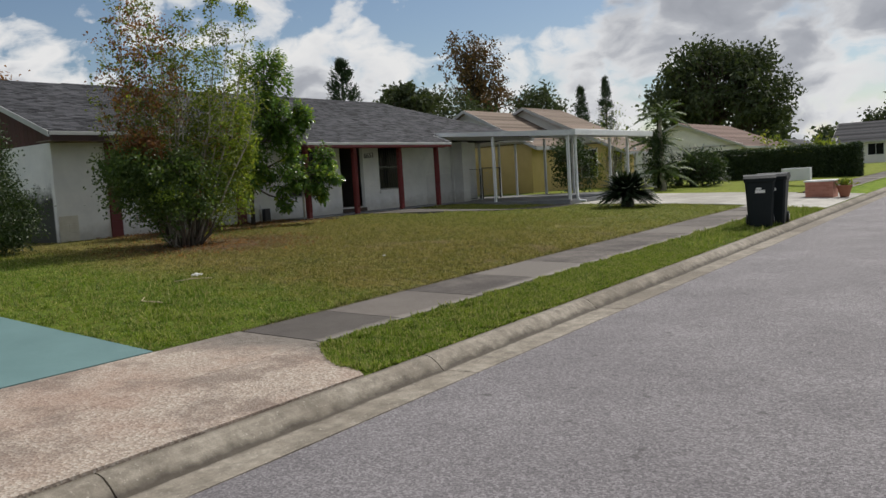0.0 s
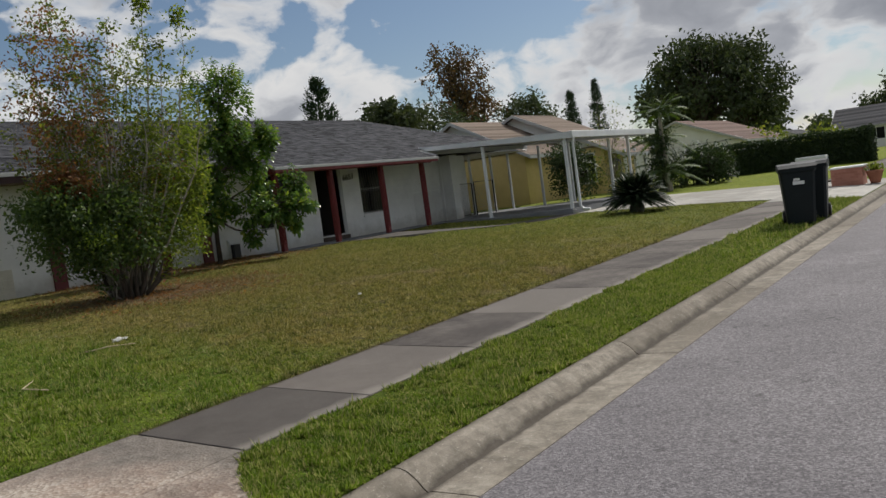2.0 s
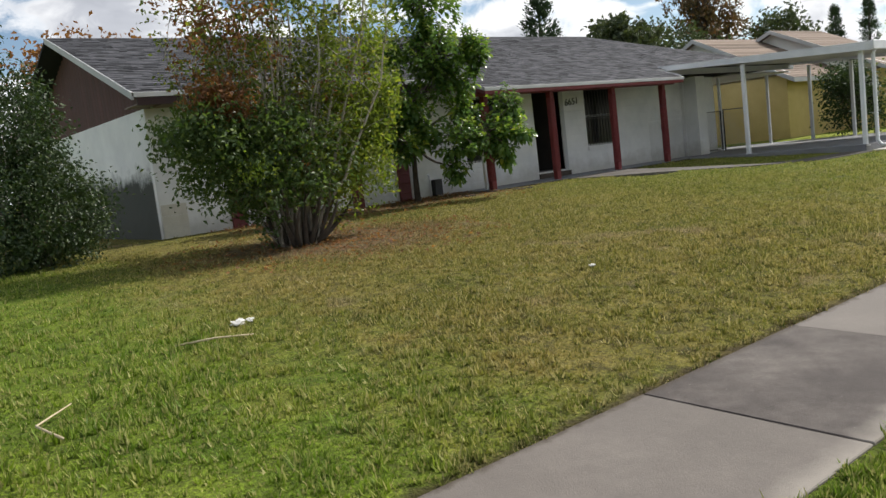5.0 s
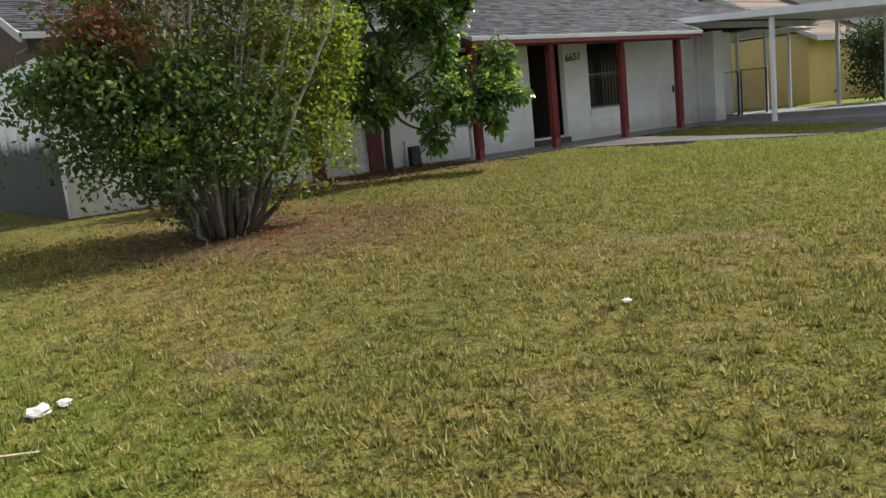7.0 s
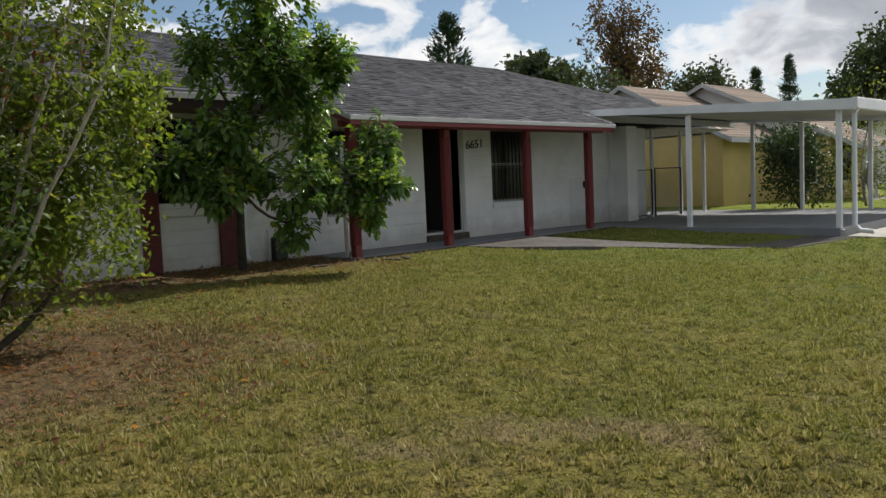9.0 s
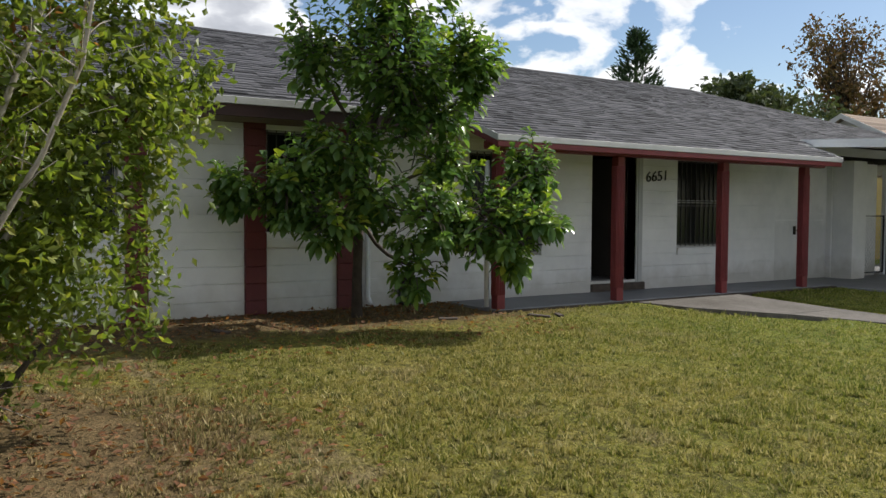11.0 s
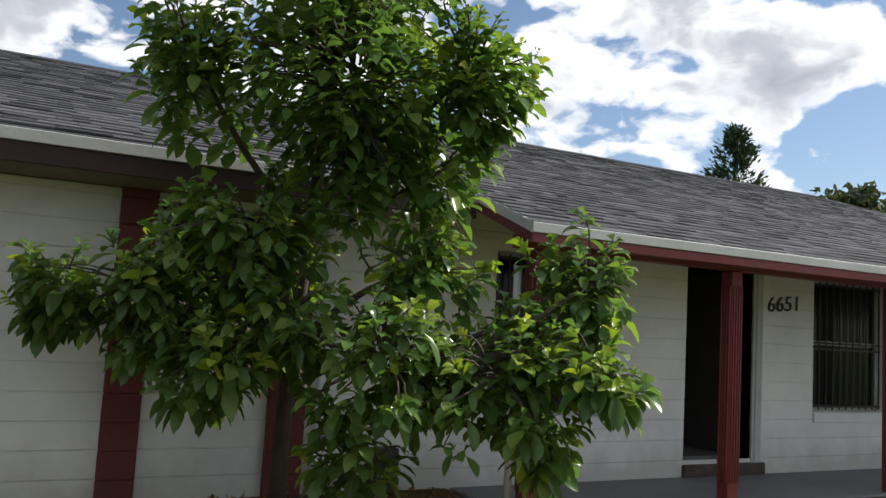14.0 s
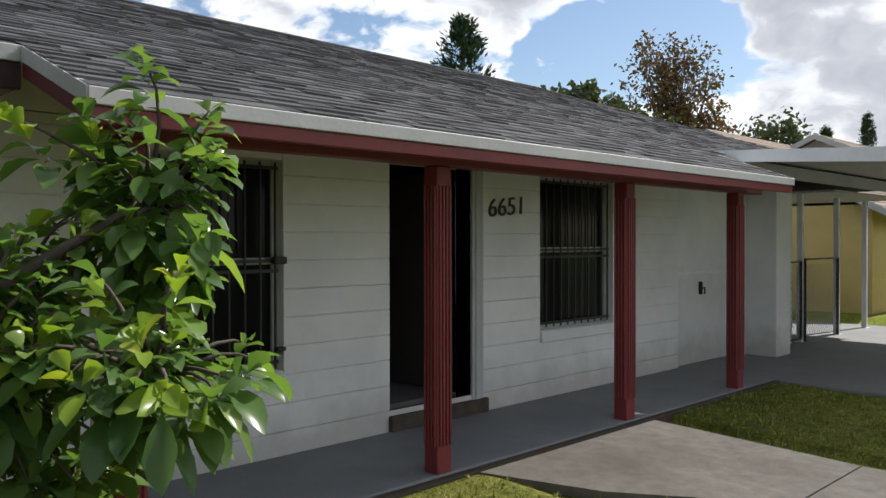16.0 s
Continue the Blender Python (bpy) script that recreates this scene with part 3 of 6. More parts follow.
ground = tagged(sheet("ground", gx, gy, ground_height, SOIL), "patchy olive and straw coloured lawn on a gentle slope", "lawn")


# the street, its kerb and the sidewalk
def road_height(x, y):
    return -0.098 + 0.20 * (1 - ((x - 2.0) / 4.85) ** 2) * 0.35 + rise(y)


ys_long = np.concatenate([[-200, -60, -20, -5], np.arange(0, 64, 4.0), [64, 100, 300]])
road = tagged(sheet("road", np.linspace(-2.86, 6.86, 14), ys_long, road_height, ASPHALT), "worn grey asphalt street with pale aggregate", "road")


def kerb_piece(x_out, x_in, y0, y1):
    """One cast length of rolled kerb and gutter: a lip, a channel and a rounded back."""
    s = 1 if x_out < x_in else -1
    w = abs(x_in - x_out)
    prof = [(0.0, 0.006), (0.08, 0.008), (0.17, -0.006), (0.28, -0.048), (0.36, -0.096), (0.40, -0.112), (0.44, -0.102), (1.0, -0.094)]
    xs = [x_out + s * t * w for t, _ in prof]
    zs = [z for _, z in prof]
    v, f = [], []
    for y in (y0, y1):
        for x, z in zip(xs, zs):
            v.append((x, y, z + float(rise(y))))
        v.append((xs[-1], y, -0.2 + float(rise(y))))
        v.append((xs[0], y, -0.2 + float(rise(y))))
    n = len(prof) + 2
    for i in range(n):
        f.append((i, (i + 1) % n, n + (i + 1) % n, n + i))
    f.append(tuple(range(n))[::-1])
    f.append(tuple(range(n, 2 * n)))
    return v, f


kerb = thing("kerb", (-3.05, 4, 0), "pale stained concrete kerb and gutter beside the asphalt", "kerb", kind="structure")
for x_out, x_in in ((-3.42, -2.85), (7.42, 6.85)):
    y = -24.4
    while y < 66:
        step = 3.05
        v, f = kerb_piece(x_out, x_in, y + 0.006, y + step - 0.006)
        lists_part("kerb_length", v, f, KERB, kerb, smooth=False)
        y += step
v, f = kerb_piece(-3.42, -2.85, 66.2, 300)
lists_part("kerb_length", v, f, KERB, kerb, smooth=False)


def slab(name, x0, x1, y0, y1, mat, parent, thick=0.09, lift=0.0, jitter=0.0, rng=random.Random(4)):
    bm = box(bmesh.new(), x0, x1, y0, y1, -thick, 0, 0.005)
    for v in bm.verts:
        v.co.z += zg(v.co.x, v.co.y) + lift + jitter * ((v.co.x - x0) * 0.6 + (v.co.y - y0) * 0.4)
    return part(name, bm, mat, parent)


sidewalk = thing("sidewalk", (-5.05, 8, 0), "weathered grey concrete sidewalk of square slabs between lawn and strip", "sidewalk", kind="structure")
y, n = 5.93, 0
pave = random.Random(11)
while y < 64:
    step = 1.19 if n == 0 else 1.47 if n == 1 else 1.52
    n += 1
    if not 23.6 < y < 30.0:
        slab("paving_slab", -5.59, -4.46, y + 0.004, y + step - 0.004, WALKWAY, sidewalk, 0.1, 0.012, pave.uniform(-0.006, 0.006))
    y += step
apron = thing("drive_apron", (-4.4, 2, 0), "rust stained exposed aggregate concrete drive apron", "driveway", kind="structure")
slab("apron_slab", -5.62, -4.47, -3.0, 5.925, APRON, apron, 0.1, 0.01)
bm = prism([(-3.425, -3.0), (-3.425, 5.34), (-3.52, 5.40), (-3.75, 5.47), (-4.05, 5.58), (-4.28, 5.72), (-4.40, 5.88), (-4.465, 5.92), (-4.465, -3.0)], -0.1, 0.0, "z")
for v in bm.verts:
    v.co.z += zg(v.co.x, v.co.y) + 0.006
part("apron_slab", bm, APRON, apron)
drive = thing("painted_drive", (-8, 3, 0.1), "smooth teal painted concrete driveway beside the lawn", "driveway", kind="structure")
bm = prism([(-5.66, -3.0), (-5.66, 4.96), (-8.5, 4.93), (-17.5, 4.9), (-17.5, -3.0), (-8.5, -3.0)], -0.08, 0.0, "z")
for v in bm.verts:
    v.co.z += zg(v.co.x, v.co.y) + 0.01
part("drive_slab", bm, TEAL, drive)


# ---- the white house ----
FX, BZ = -17.0, 0.61                       # front wall plane and the soil beside it
Y0, Y1 = 10.27, 27.6                       # ends of the front wall
EAVE_X, EAVE_Z, PITCH = -15.48, 2.78, 0.372
RIDGE_X = -21.0
RIDGE_Z = EAVE_Z + PITCH * (EAVE_X - RIDGE_X)


def roof_z(x):
    return EAVE_Z + PITCH * (EAVE_X - x)


house = thing("house", (-21, 19, BZ), "long low white block house with red trim, grey shingles", "house")
# openings in the front wall: y from, y to, z from, z to
WINDOWS = [(11.92, 12.82, 1.52, 2.84), (14.48, 15.36, 1.52, 2.84), (17.42, 18.72, 1.22, 2.72), (21.62, 22.87, 1.27, 2.78)]
DOOR = (19.71, 20.66, 0.72, 2.78)
GARAGE = (24.25, 26.02, 0.60, 2.80)
HOLES = WINDOWS + [DOOR, GARAGE]
TOP = 2.88


def wall_rows(y0, y1, holes, z0, z1):
    """Splits a wall with holes into upright strips without overlaps."""
    cuts = sorted({y0, y1, *[h[0] for h in holes], *[h[1] for h in holes]})
    for a, b in zip(cuts, cuts[1:]):
        gaps = sorted((h[2], h[3]) for h in holes if h[0] <= a and h[1] >= b)
        z = z0
        for g0, g1 in gaps:
            if g0 > z + 1e-6:
                yield a, b, z, g0
            z = g1
        if z1 > z + 1e-6:
            yield a, b, z, z1


bm = boxes(*[(FX - 0.20, FX - 0.014, a, b, c, d) for a, b, c, d in wall_rows(Y0, Y1, HOLES, BZ - 0.15, TOP)])
front_wall = part("front_wall", bm, BLOCK, house, "white painted concrete block wall with faint courses")
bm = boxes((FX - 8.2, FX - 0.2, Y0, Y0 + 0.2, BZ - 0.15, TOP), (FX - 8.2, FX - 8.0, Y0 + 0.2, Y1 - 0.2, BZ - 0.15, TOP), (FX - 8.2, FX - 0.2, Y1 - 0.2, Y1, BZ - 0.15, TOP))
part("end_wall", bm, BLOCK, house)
part("inner_floor", boxes((FX - 8.0, FX - 0.2, Y0 + 0.2, Y1 - 0.2, 0.60, 0.78)), INFLOOR, house)
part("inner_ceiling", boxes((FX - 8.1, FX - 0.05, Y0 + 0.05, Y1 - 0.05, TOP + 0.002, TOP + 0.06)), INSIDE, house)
part("partition", boxes((FX - 2.2, FX - 2.1, Y0 + 0.2, Y1 - 0.2, 0.78, TOP)), INSIDE, house, "inner wall coloured near black as room shade")
part("garage_panel", boxes((FX - 0.19, FX - 0.11, GARAGE[0], GARAGE[1], 0.60, GARAGE[3])), BLOCK, house, "white painted recessed garage panel")
bm = boxes((FX - 0.11, FX - 0.095, 24.35, 25.9, 2.31, 2.335), (FX - 0.11, FX - 0.095, 24.35, 25.9, 2.15, 2.175), (FX - 0.11, FX - 0.095, 24.35, 25.9, 1.84, 1.87), (FX - 0.11, FX - 0.095, 24.35, 25.9, 1.72, 1.75))
part("panel_rail", bm, BLOCK, house)
bm = boxes((FX - 0.11, FX - 0.06, 24.96, 24.98, 1.46, 1.62), (FX - 0.075, FX - 0.06, 24.98, 25.05, 1.53, 1.55), (FX - 0.075, FX - 0.06, 25.035, 25.05, 1.46, 1.53), bevel=0.003)
part("panel_handle", bm, IRON, house)
part("corner_pier", boxes((FX - 0.012, FX + 0.42, 26.05, 26.5, BZ - 0.15, TOP)), BLOCK, house, "white block pier at the carport corner")


# the blocks of the front wall, proud of their joints
BLOCK_MESH = {}


def block_mesh(w, h):
    key = (round(w, 3), round(h, 3))
    if key not in BLOCK_MESH:
        bm = box(bmesh.new(), -0.012, 0.0, 0.0, key[0], 0.0, key[1])
        top = [e for e in bm.edges if all(v.co.x > -0.001 for v in e.verts) and abs(e.verts[0].co.z - e.verts[1].co.z) < 0.001]
        bmesh.ops.bevel(bm, geom=top, offset=0.0035, segments=1, affect="EDGES")
        me = bpy.data.meshes.new("block")
        bm.to_mesh(me)
        bm.free()
        me.materials.append(BLOCK)
        BLOCK_MESH[key] = me
    return BLOCK_MESH[key]


def block_course(i):
    z0 = BZ - 0.03 + i * 0.2032
    z1 = min(z0 + 0.2032, TOP)
    mid = (z0 + z1) / 2
    spans, y = [], Y0
    for a, b in sorted((h[0], h[1]) for h in HOLES if h[2] < mid < h[3]):
        spans.append((y, a))
        y = b
    spans.append((y, Y1))
    for a, b in spans:
        y = a
        step = 0.406 if i % 2 else 0.203
        while y < b - 0.02:
            e = min(y + step, b)
            if b - e < 0.06:
                e = b
            yield y + 0.0001, e - 0.0001, z0 + 0.0032, z1 - 0.0032
            y, step = e, 0.406


rest = bmesh.new()
for i in range(12):
    for a, b, c, d in block_course(i):
        if 12.9 < a < 24.2 and b - a > 0.05:
            ob = new("block", block_mesh(b - a, d - c))
            ob.parent = front_wall
            ob.location = (FX, a, c)
            ob.matrix_parent_inverse = Matrix.Identity(4)
        else:
            vs = bmesh.ops.create_cube(rest, size=1.0)["verts"]
            bmesh.ops.scale(rest, vec=(0.012, b - a, d - c), verts=vs)
            bmesh.ops.translate(rest, vec=(FX - 0.006, (a + b) / 2, (c + d) / 2), verts=vs)
part("block_rest", rest, BLOCK, house, kind="stuff")
for row in ((10.29, 10.75, 0.55, 0.80), (10.29, 10.52, 0.803, 1.0), (10.523, 10.75, 0.803, 1.0), (10.29, 10.75, 1.003, 1.2)):
    part("bare_block", boxes((FX, FX + 0.008, *row), bevel=0.003), BARE, house, "unpainted patched block at the corner")


# red block pilasters on the bedroom wing
def pilaster(y0, y1):
    p = part("pilaster", boxes((FX + 0.001, FX + 0.045, y0 + 0.01, y1 - 0.01, BZ - 0.12, 2.9)), RED, house, "dark red painted block pilaster")
    z = BZ - 0.03
    me = None
    while z < 2.88:
        if me is None:
            bm = box(bmesh.new(), 0, 0.058, 0, y1 - y0, 0, 0.198, 0.005)
            me = bpy.data.meshes.new("pilaster_block")
            bm.to_mesh(me)
            bm.free()
            me.materials.append(RED)
        ob = new("pilaster_block", me)
        ob.parent = p
        ob.location = (FX + 0.002, y0, z)
        z += 0.2032


pilaster(12.875, 13.11)
pilaster(14.21, 14.47)
pilaster(15.40, 15.70)
pilaster(11.56, 11.85)


# windows with panes, frames, sills and iron grilles
def window_unit(y0, y1, z0, z1, grille=True, mid=None):
    mid = mid or (z0 + z1) / 2
    win = part("window", boxes((FX - 0.125, FX - 0.085, y0, y0 + 0.045, z0, z1), (FX - 0.125, FX - 0.085, y1 - 0.045, y1, z0, z1), (FX - 0.125, FX - 0.085, y0 + 0.045, y1 - 0.045, z0, z0 + 0.05),
                               (FX - 0.125, FX - 0.085, y0 + 0.045, y1 - 0.045, z1 - 0.045, z1), (FX - 0.12, FX - 0.08, y0 + 0.045, y1 - 0.045, mid - 0.025, mid + 0.025), bevel=0.003), ALUM, house, "grey aluminium window frame")
    for c, d in ((z0 + 0.05, mid - 0.025), (mid + 0.025, z1 - 0.045)):
        part("pane", boxes((FX - 0.112, FX - 0.106, y0 + 0.045, y1 - 0.045, c, d)), GLASS, win, "dark glass pane")
    part("window_sill", boxes((FX - 0.09, FX + 0.028, y0 - 0.0, y1 + 0.0, z0 - 0.115, z0 - 0.004), bevel=0.006), BLOCK, win, "white painted sill")
    if grille:
        n = int((y1 - y0) / 0.125)
        for z in (z0 + 0.06, mid, mid - 0.07, z1 - 0.06):
            part("grille_rail", boxes((FX - 0.055, FX - 0.037, y0 + 0.02, y1 - 0.02, z - 0.012, z + 0.012)), IRON, win, "black iron grille rail")
        bar = None
        for i in range(n + 1):
            yy = y0 + 0.04 + i * (y1 - y0 - 0.08) / n
            if bar is None:
                bm = box(bmesh.new(), -0.007, 0.007, -0.007, 0.007, z0 + 0.02, z1 - 0.02, 0.002)
                bar = bpy.data.meshes.new("bar")
                bm.to_mesh(bar)
                bm.free()
                bar.materials.append(IRON)
            ob = new("grille_bar", bar)
            ob.parent = win
            ob.location = (FX - 0.046, yy, 0)
            ob.matrix_parent_inverse = Matrix.Identity(4)
    return win


for row in WINDOWS:
    window_unit(*row, mid=row[2] + (0.60 if row[0] < 17 else 0.78))
for by0, by1, bz0, bz1 in ((18.64, 18.74, 1.98, 2.03), (18.66, 18.73, 1.36, 1.39)):
    part("grille_bracket", boxes((FX - 0.04, FX + 0.02, by0, by1, bz0, bz1), bevel=0.006), IRON, house, "black iron grille latch")

# the open doorway
part("door_jamb", boxes((FX - 0.20, FX + 0.012, 20.66, 20.70, 0.72, 2.80), (FX - 0.03, FX + 0.022, 20.70, 20.76, 0.72, 2.80), (FX - 0.03, FX + 0.016, 20.762, 20.80, 0.72, 2.80), bevel=0.004), FASCIA, house, "white grooved door jamb")
part("door_sill", boxes((FX - 0.24, FX + 0.05, 19.70, 20.84, 0.60, 0.738), bevel=0.008), DARKBARK, house, "dark red worn door step")
# The door shares the interior's room-shade colour.
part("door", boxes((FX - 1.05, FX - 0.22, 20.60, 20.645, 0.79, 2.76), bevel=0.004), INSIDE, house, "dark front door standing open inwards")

part("wall_top", boxes((FX - 0.14, FX - 0.003, 16.86, 23.80, 2.884, 3.238)), BLOCK, house, "white wall above the porch ceiling line")

# porch slab, posts and beam
porch = part("porch_slab", boxes((-16.99, -15.86, 17.05, 24.3, 0.45, 0.618), bevel=0.008), PORCH, house, "grey painted porch slab")
part("slab_edge", boxes((-15.858, -15.79, 17.05, 24.3, 0.42, 0.606), bevel=0.008), WALKWAY, house)
part("carport_slab", boxes((-24.0, -11.2, 24.31, 31.2, 0.38, 0.60), bevel=0.008), PORCH, house, "grey concrete carport floor")


FLUTES = {}


def flute(key, bm):
    if key not in FLUTES:
        me = bpy.data.meshes.new("flute")
        bm.to_mesh(me)
        me.materials.append(POSTRED)
        FLUTES[key] = me
    bm.free()
    return FLUTES[key]


def post(y):
    """A square red porch post with raised flutes on its faces and plain ends."""
    shaft = part("porch_post", boxes((-15.995, -15.865, y - 0.065, y + 0.065, 0.615, 2.63), bevel=0.008), POSTRED, house, "fluted dark red porch post")
    for i in range(4):
        o = -0.045 + i * 0.03
        for key, bm, place in (("x", box(bmesh.new(), 0, 0.016, -0.0085, 0.0085, 0.80, 2.50, 0.004), (-15.866, y + o, 0)), ("y", box(bmesh.new(), -0.0085, 0.0085, -0.016, 0, 0.80, 2.50, 0.004), (-15.93 + o, y - 0.064, 0))):
            ob = new("flute", flute(key, bm))
            ob.parent = shaft
            ob.location = place


for y in (17.15, 19.21, 21.43, 23.49):
    post(y)
tube_part("downspout", [([(-16.03, 17.04, 2.5), (-16.03, 17.04, 0.64)], 0.032)], WHITEMETAL, house, "white downspout beside the post")
tube_part("downspout", [([(-16.92, 15.80, 2.9), (-16.92, 15.80, 0.75), (-16.85, 15.80, 0.68)], 0.035)], WHITEMETAL, house, "white downspout on the wall")
part("porch_beam", boxes((-15.99, -15.87, 16.95, 24.0, 2.632, 2.74), bevel=0.006), POSTRED, house, "red porch beam")
EL, ER, EB = 16.80, 23.87, -16.30           # porch roof from, to; eave of the bedroom wing
part("fascia", boxes((EAVE_X - 0.03, EAVE_X + 0.006, EL, ER, EAVE_Z - 0.078, EAVE_Z - 0.004), bevel=0.004), FASCIA, house, "white fascia board")
part("fascia", boxes((EAVE_X - 0.06, EAVE_X - 0.012, EL + 0.01, ER - 0.01, EAVE_Z - 0.150, EAVE_Z - 0.080), bevel=0.004), POSTRED, house, "red board below the fascia")
zl = roof_z(EB)
part("fascia", boxes((EB - 0.03, EB + 0.006, 9.90, EL, zl - 0.085, zl - 0.004), bevel=0.004), FASCIA, house, "white fascia board")
# This board's colour carries the shade under the eave.
part("fascia", boxes((EB - 0.06, EB - 0.012, 9.95, EL, 2.872, zl - 0.087), bevel=0.004), SHADETRIM, house, "red board below the fascia, darkened as eave shade")
part("soffit", boxes((FX, EB - 0.06, 9.95, EL, 2.882, 2.90)), SOFFIT, house)


def rake(y0, y1, xa, xb, mat, up, down):
    return prism([(xa, roof_z(xa) - down), (xb, roof_z(xb) - down), (xb, roof_z(xb) - up), (xa, roof_z(xa) - up)], y0, y1)


part("soffit", rake(EL + 0.055, ER - 0.035, FX + 0.02, EAVE_X - 0.065, SOFFIT, 0.085, 0.105), SOFFIT, house)
part("rake_board", rake(EL - 0.006, EL + 0.03, EB, EAVE_X, FASCIA, 0.004, 0.08), FASCIA, house, "white rake board")
part("rake_board", rake(EL + 0.002, EL + 0.05, EB, EAVE_X - 0.02, RED, 0.082, 0.155), RED, house)
part("rake_board", rake(ER - 0.03, ER + 0.006, EB, EAVE_X, FASCIA, 0.004, 0.08), FASCIA, house)
# Added strip: blocks sun leaking through the gap between porch roof and carport.
part("flashing", rake(ER + 0.01, 24.36, -16.6, -15.85, FASCIA, 0.05, 0.07), FASCIA, house)
part("rake_board", rake(9.86, 9.90, RIDGE_X, EB, FASCIA, 0.004, 0.125), FASCIA, house, "white gable rake board")
zb = roof_z(EB)
# gable above the end wall, of red boards
gable = part("gable", prism([(-25.6, 2.88), (-16.45, 2.88), (RIDGE_X, RIDGE_Z - 0.12)], Y0 + 0.05, Y0 + 0.12), REDWOOD, house, "dark red boarded gable")
x = -24.6
while x < -16.9:
    top = min(roof_z(x), roof_z(2 * RIDGE_X - x - 0.2)) - 0.2
    if top > 3.0:
        b = part("gable_board", boxes((x, x + 0.185, Y0 + 0.02, Y0 + 0.048, 2.885, top), bevel=0.003), REDWOOD, gable)
    x += 0.195

# roof deck: bedroom wing and porch on the street side, hipped over the carport, plain at the back
RE, RH = 26.6, 31.2


def deck(points, thick=0.05):
    bm = bmesh.new()
    a = [bm.verts.new(p) for p in points]
    b = [bm.verts.new((p[0], p[1], p[2] - thick)) for p in points]
    bm.faces.new(a)
    bm.faces.new(b[::-1])
    n = len(points)
    for i in range(n):
        bm.faces.new((a[i], b[i], b[(i + 1) % n], a[(i + 1) % n]))
    bmesh.ops.recalc_face_normals(bm, faces=bm.faces)
    return bm


def rp(x, y, d=0.012):
    return (x, y, roof_z(x) - d)


bk = 2 * RIDGE_X - EB
roof = part("roof", deck([rp(EB, 9.88), rp(EB, EL), rp(EAVE_X, EL), rp(EAVE_X, ER), rp(EB, ER), rp(EB, RH), rp(RIDGE_X, RE), rp(RIDGE_X, 9.88)]), SHINGLE, house, "weathered grey asphalt shingle roof")
part("roof_back", deck([rp(RIDGE_X, 9.88), rp(RIDGE_X, RE), (bk, RH, zb - 0.012), (bk, 9.88, zb - 0.012)]), SHINGLE, house)
part("roof_hip", deck([rp(RIDGE_X, RE), rp(EB, RH), (bk, RH, zb - 0.012)]), SHINGLE, house)
part("carport_ceiling", boxes((-25.0, EB - 0.1, Y1 + 0.01, RH - 0.1, 2.84, 2.87)), CARPANEL, house)
part("fascia", boxes((EB - 0.03, EB + 0.006, ER + 0.02, RH, zb - 0.17, zb - 0.01)), FASCIA, house)
part("ridge_cap", prism([(RIDGE_X - 0.16, RIDGE_Z - 0.055), (RIDGE_X, RIDGE_Z + 0.012), (RIDGE_X + 0.16, RIDGE_Z - 0.055), (RIDGE_X, RIDGE_Z - 0.03)], 12.9, RE), SHINGLE, house)


# shingles of the street side: courses of tabs that lie on one another
def shingle_rows():
    rng = random.Random(7)
    slope = math.hypot(1, PITCH)
    run = 0.143 / slope
    i = 0
    x = EAVE_X
    while x - run > RIDGE_X:
        y_lo, y_hi = (EL, ER) if x > EB else (9.88, RE + (RH - RE) * (x - RIDGE_X) / (EB - RIDGE_X))
        y = y_lo - (0.0 if i % 2 else 0.15)
        while y < y_hi:
            e = y + rng.choice((0.11, 0.15, 0.2, 0.27, 0.33))
            a, b = max(y, y_lo), min(e, y_hi)
            if b - a > 0.04:
                yield x, run, a + 0.002, b - 0.002, rng.choice((0.0, 0.001, 0.006, 0.008))
            y = e
        x -= run
        i += 1


sv, sf = [], []
near = 0
for x, run, a, b, lift in shingle_rows():
    xa, xb = x, x - run - 0.02
    za, zb2 = roof_z(xa) + 0.001 + lift, roof_z(xb) - 0.006
    row = [(xa, a, za), (xa, b, za), (xb, b, zb2), (xb, a, zb2), (xa, a, za - 0.007 - lift), (xa, b, za - 0.007 - lift)]
    quads = [(0, 1, 2, 3), (0, 4, 5, 1)]
    if near < 300 and x < EAVE_X - 0.3 and 17.0 < a < 21.3:
        near += 1
        me = bpy.data.meshes.new("shingle")
        me.from_pydata([(p[0] - xa, p[1] - a, p[2] - za) for p in row], [], quads)
        me.materials.append(SHINGLE)
        ob = new("shingle", me)
        ob.parent = roof
        ob.location = (xa, a, za)
    else:
        n = len(sv)
        sv += row
        sf += [tuple(n + j for j in q) for q in quads]
lists_part("shingle_rest", sv, sf, SHINGLE, house, kind="stuff", smooth=False)

# house number on the wall beside the door
NUM = bpy.data.curves.new("house_number", "FONT")
NUM.body, NUM.size, NUM.extrude, NUM.shear = "6651", 0.235, 0.006, 0.18
NUM.materials.append(NUMBER)
number = new("house_number", NUM)
number.matrix_world = Matrix(((0, 0, 1, FX + 0.012), (1, 0, 0, 20.86), (0.17, 1, 0, 2.355), (0, 0, 0, 1)))
tagged(number, "black house number 6651 painted on the white wall", "house number")


# ---- carport and paths ----
carport = thing("carport", (-13.5, 27.5, 0.6), "open white metal carport with flat roof on slim posts", "carport")


def flat_roof_z(x):
    return 2.86 + (-11.0 - x) * 0.058


bm = prism([(-16.5, flat_roof_z(-16.5) - 0.06), (-11.0, flat_roof_z(-11.0) - 0.06), (-11.0, flat_roof_z(-11.0) - 0.045), (-16.5, flat_roof_z(-16.5) - 0.045)], 24.36, 30.9)
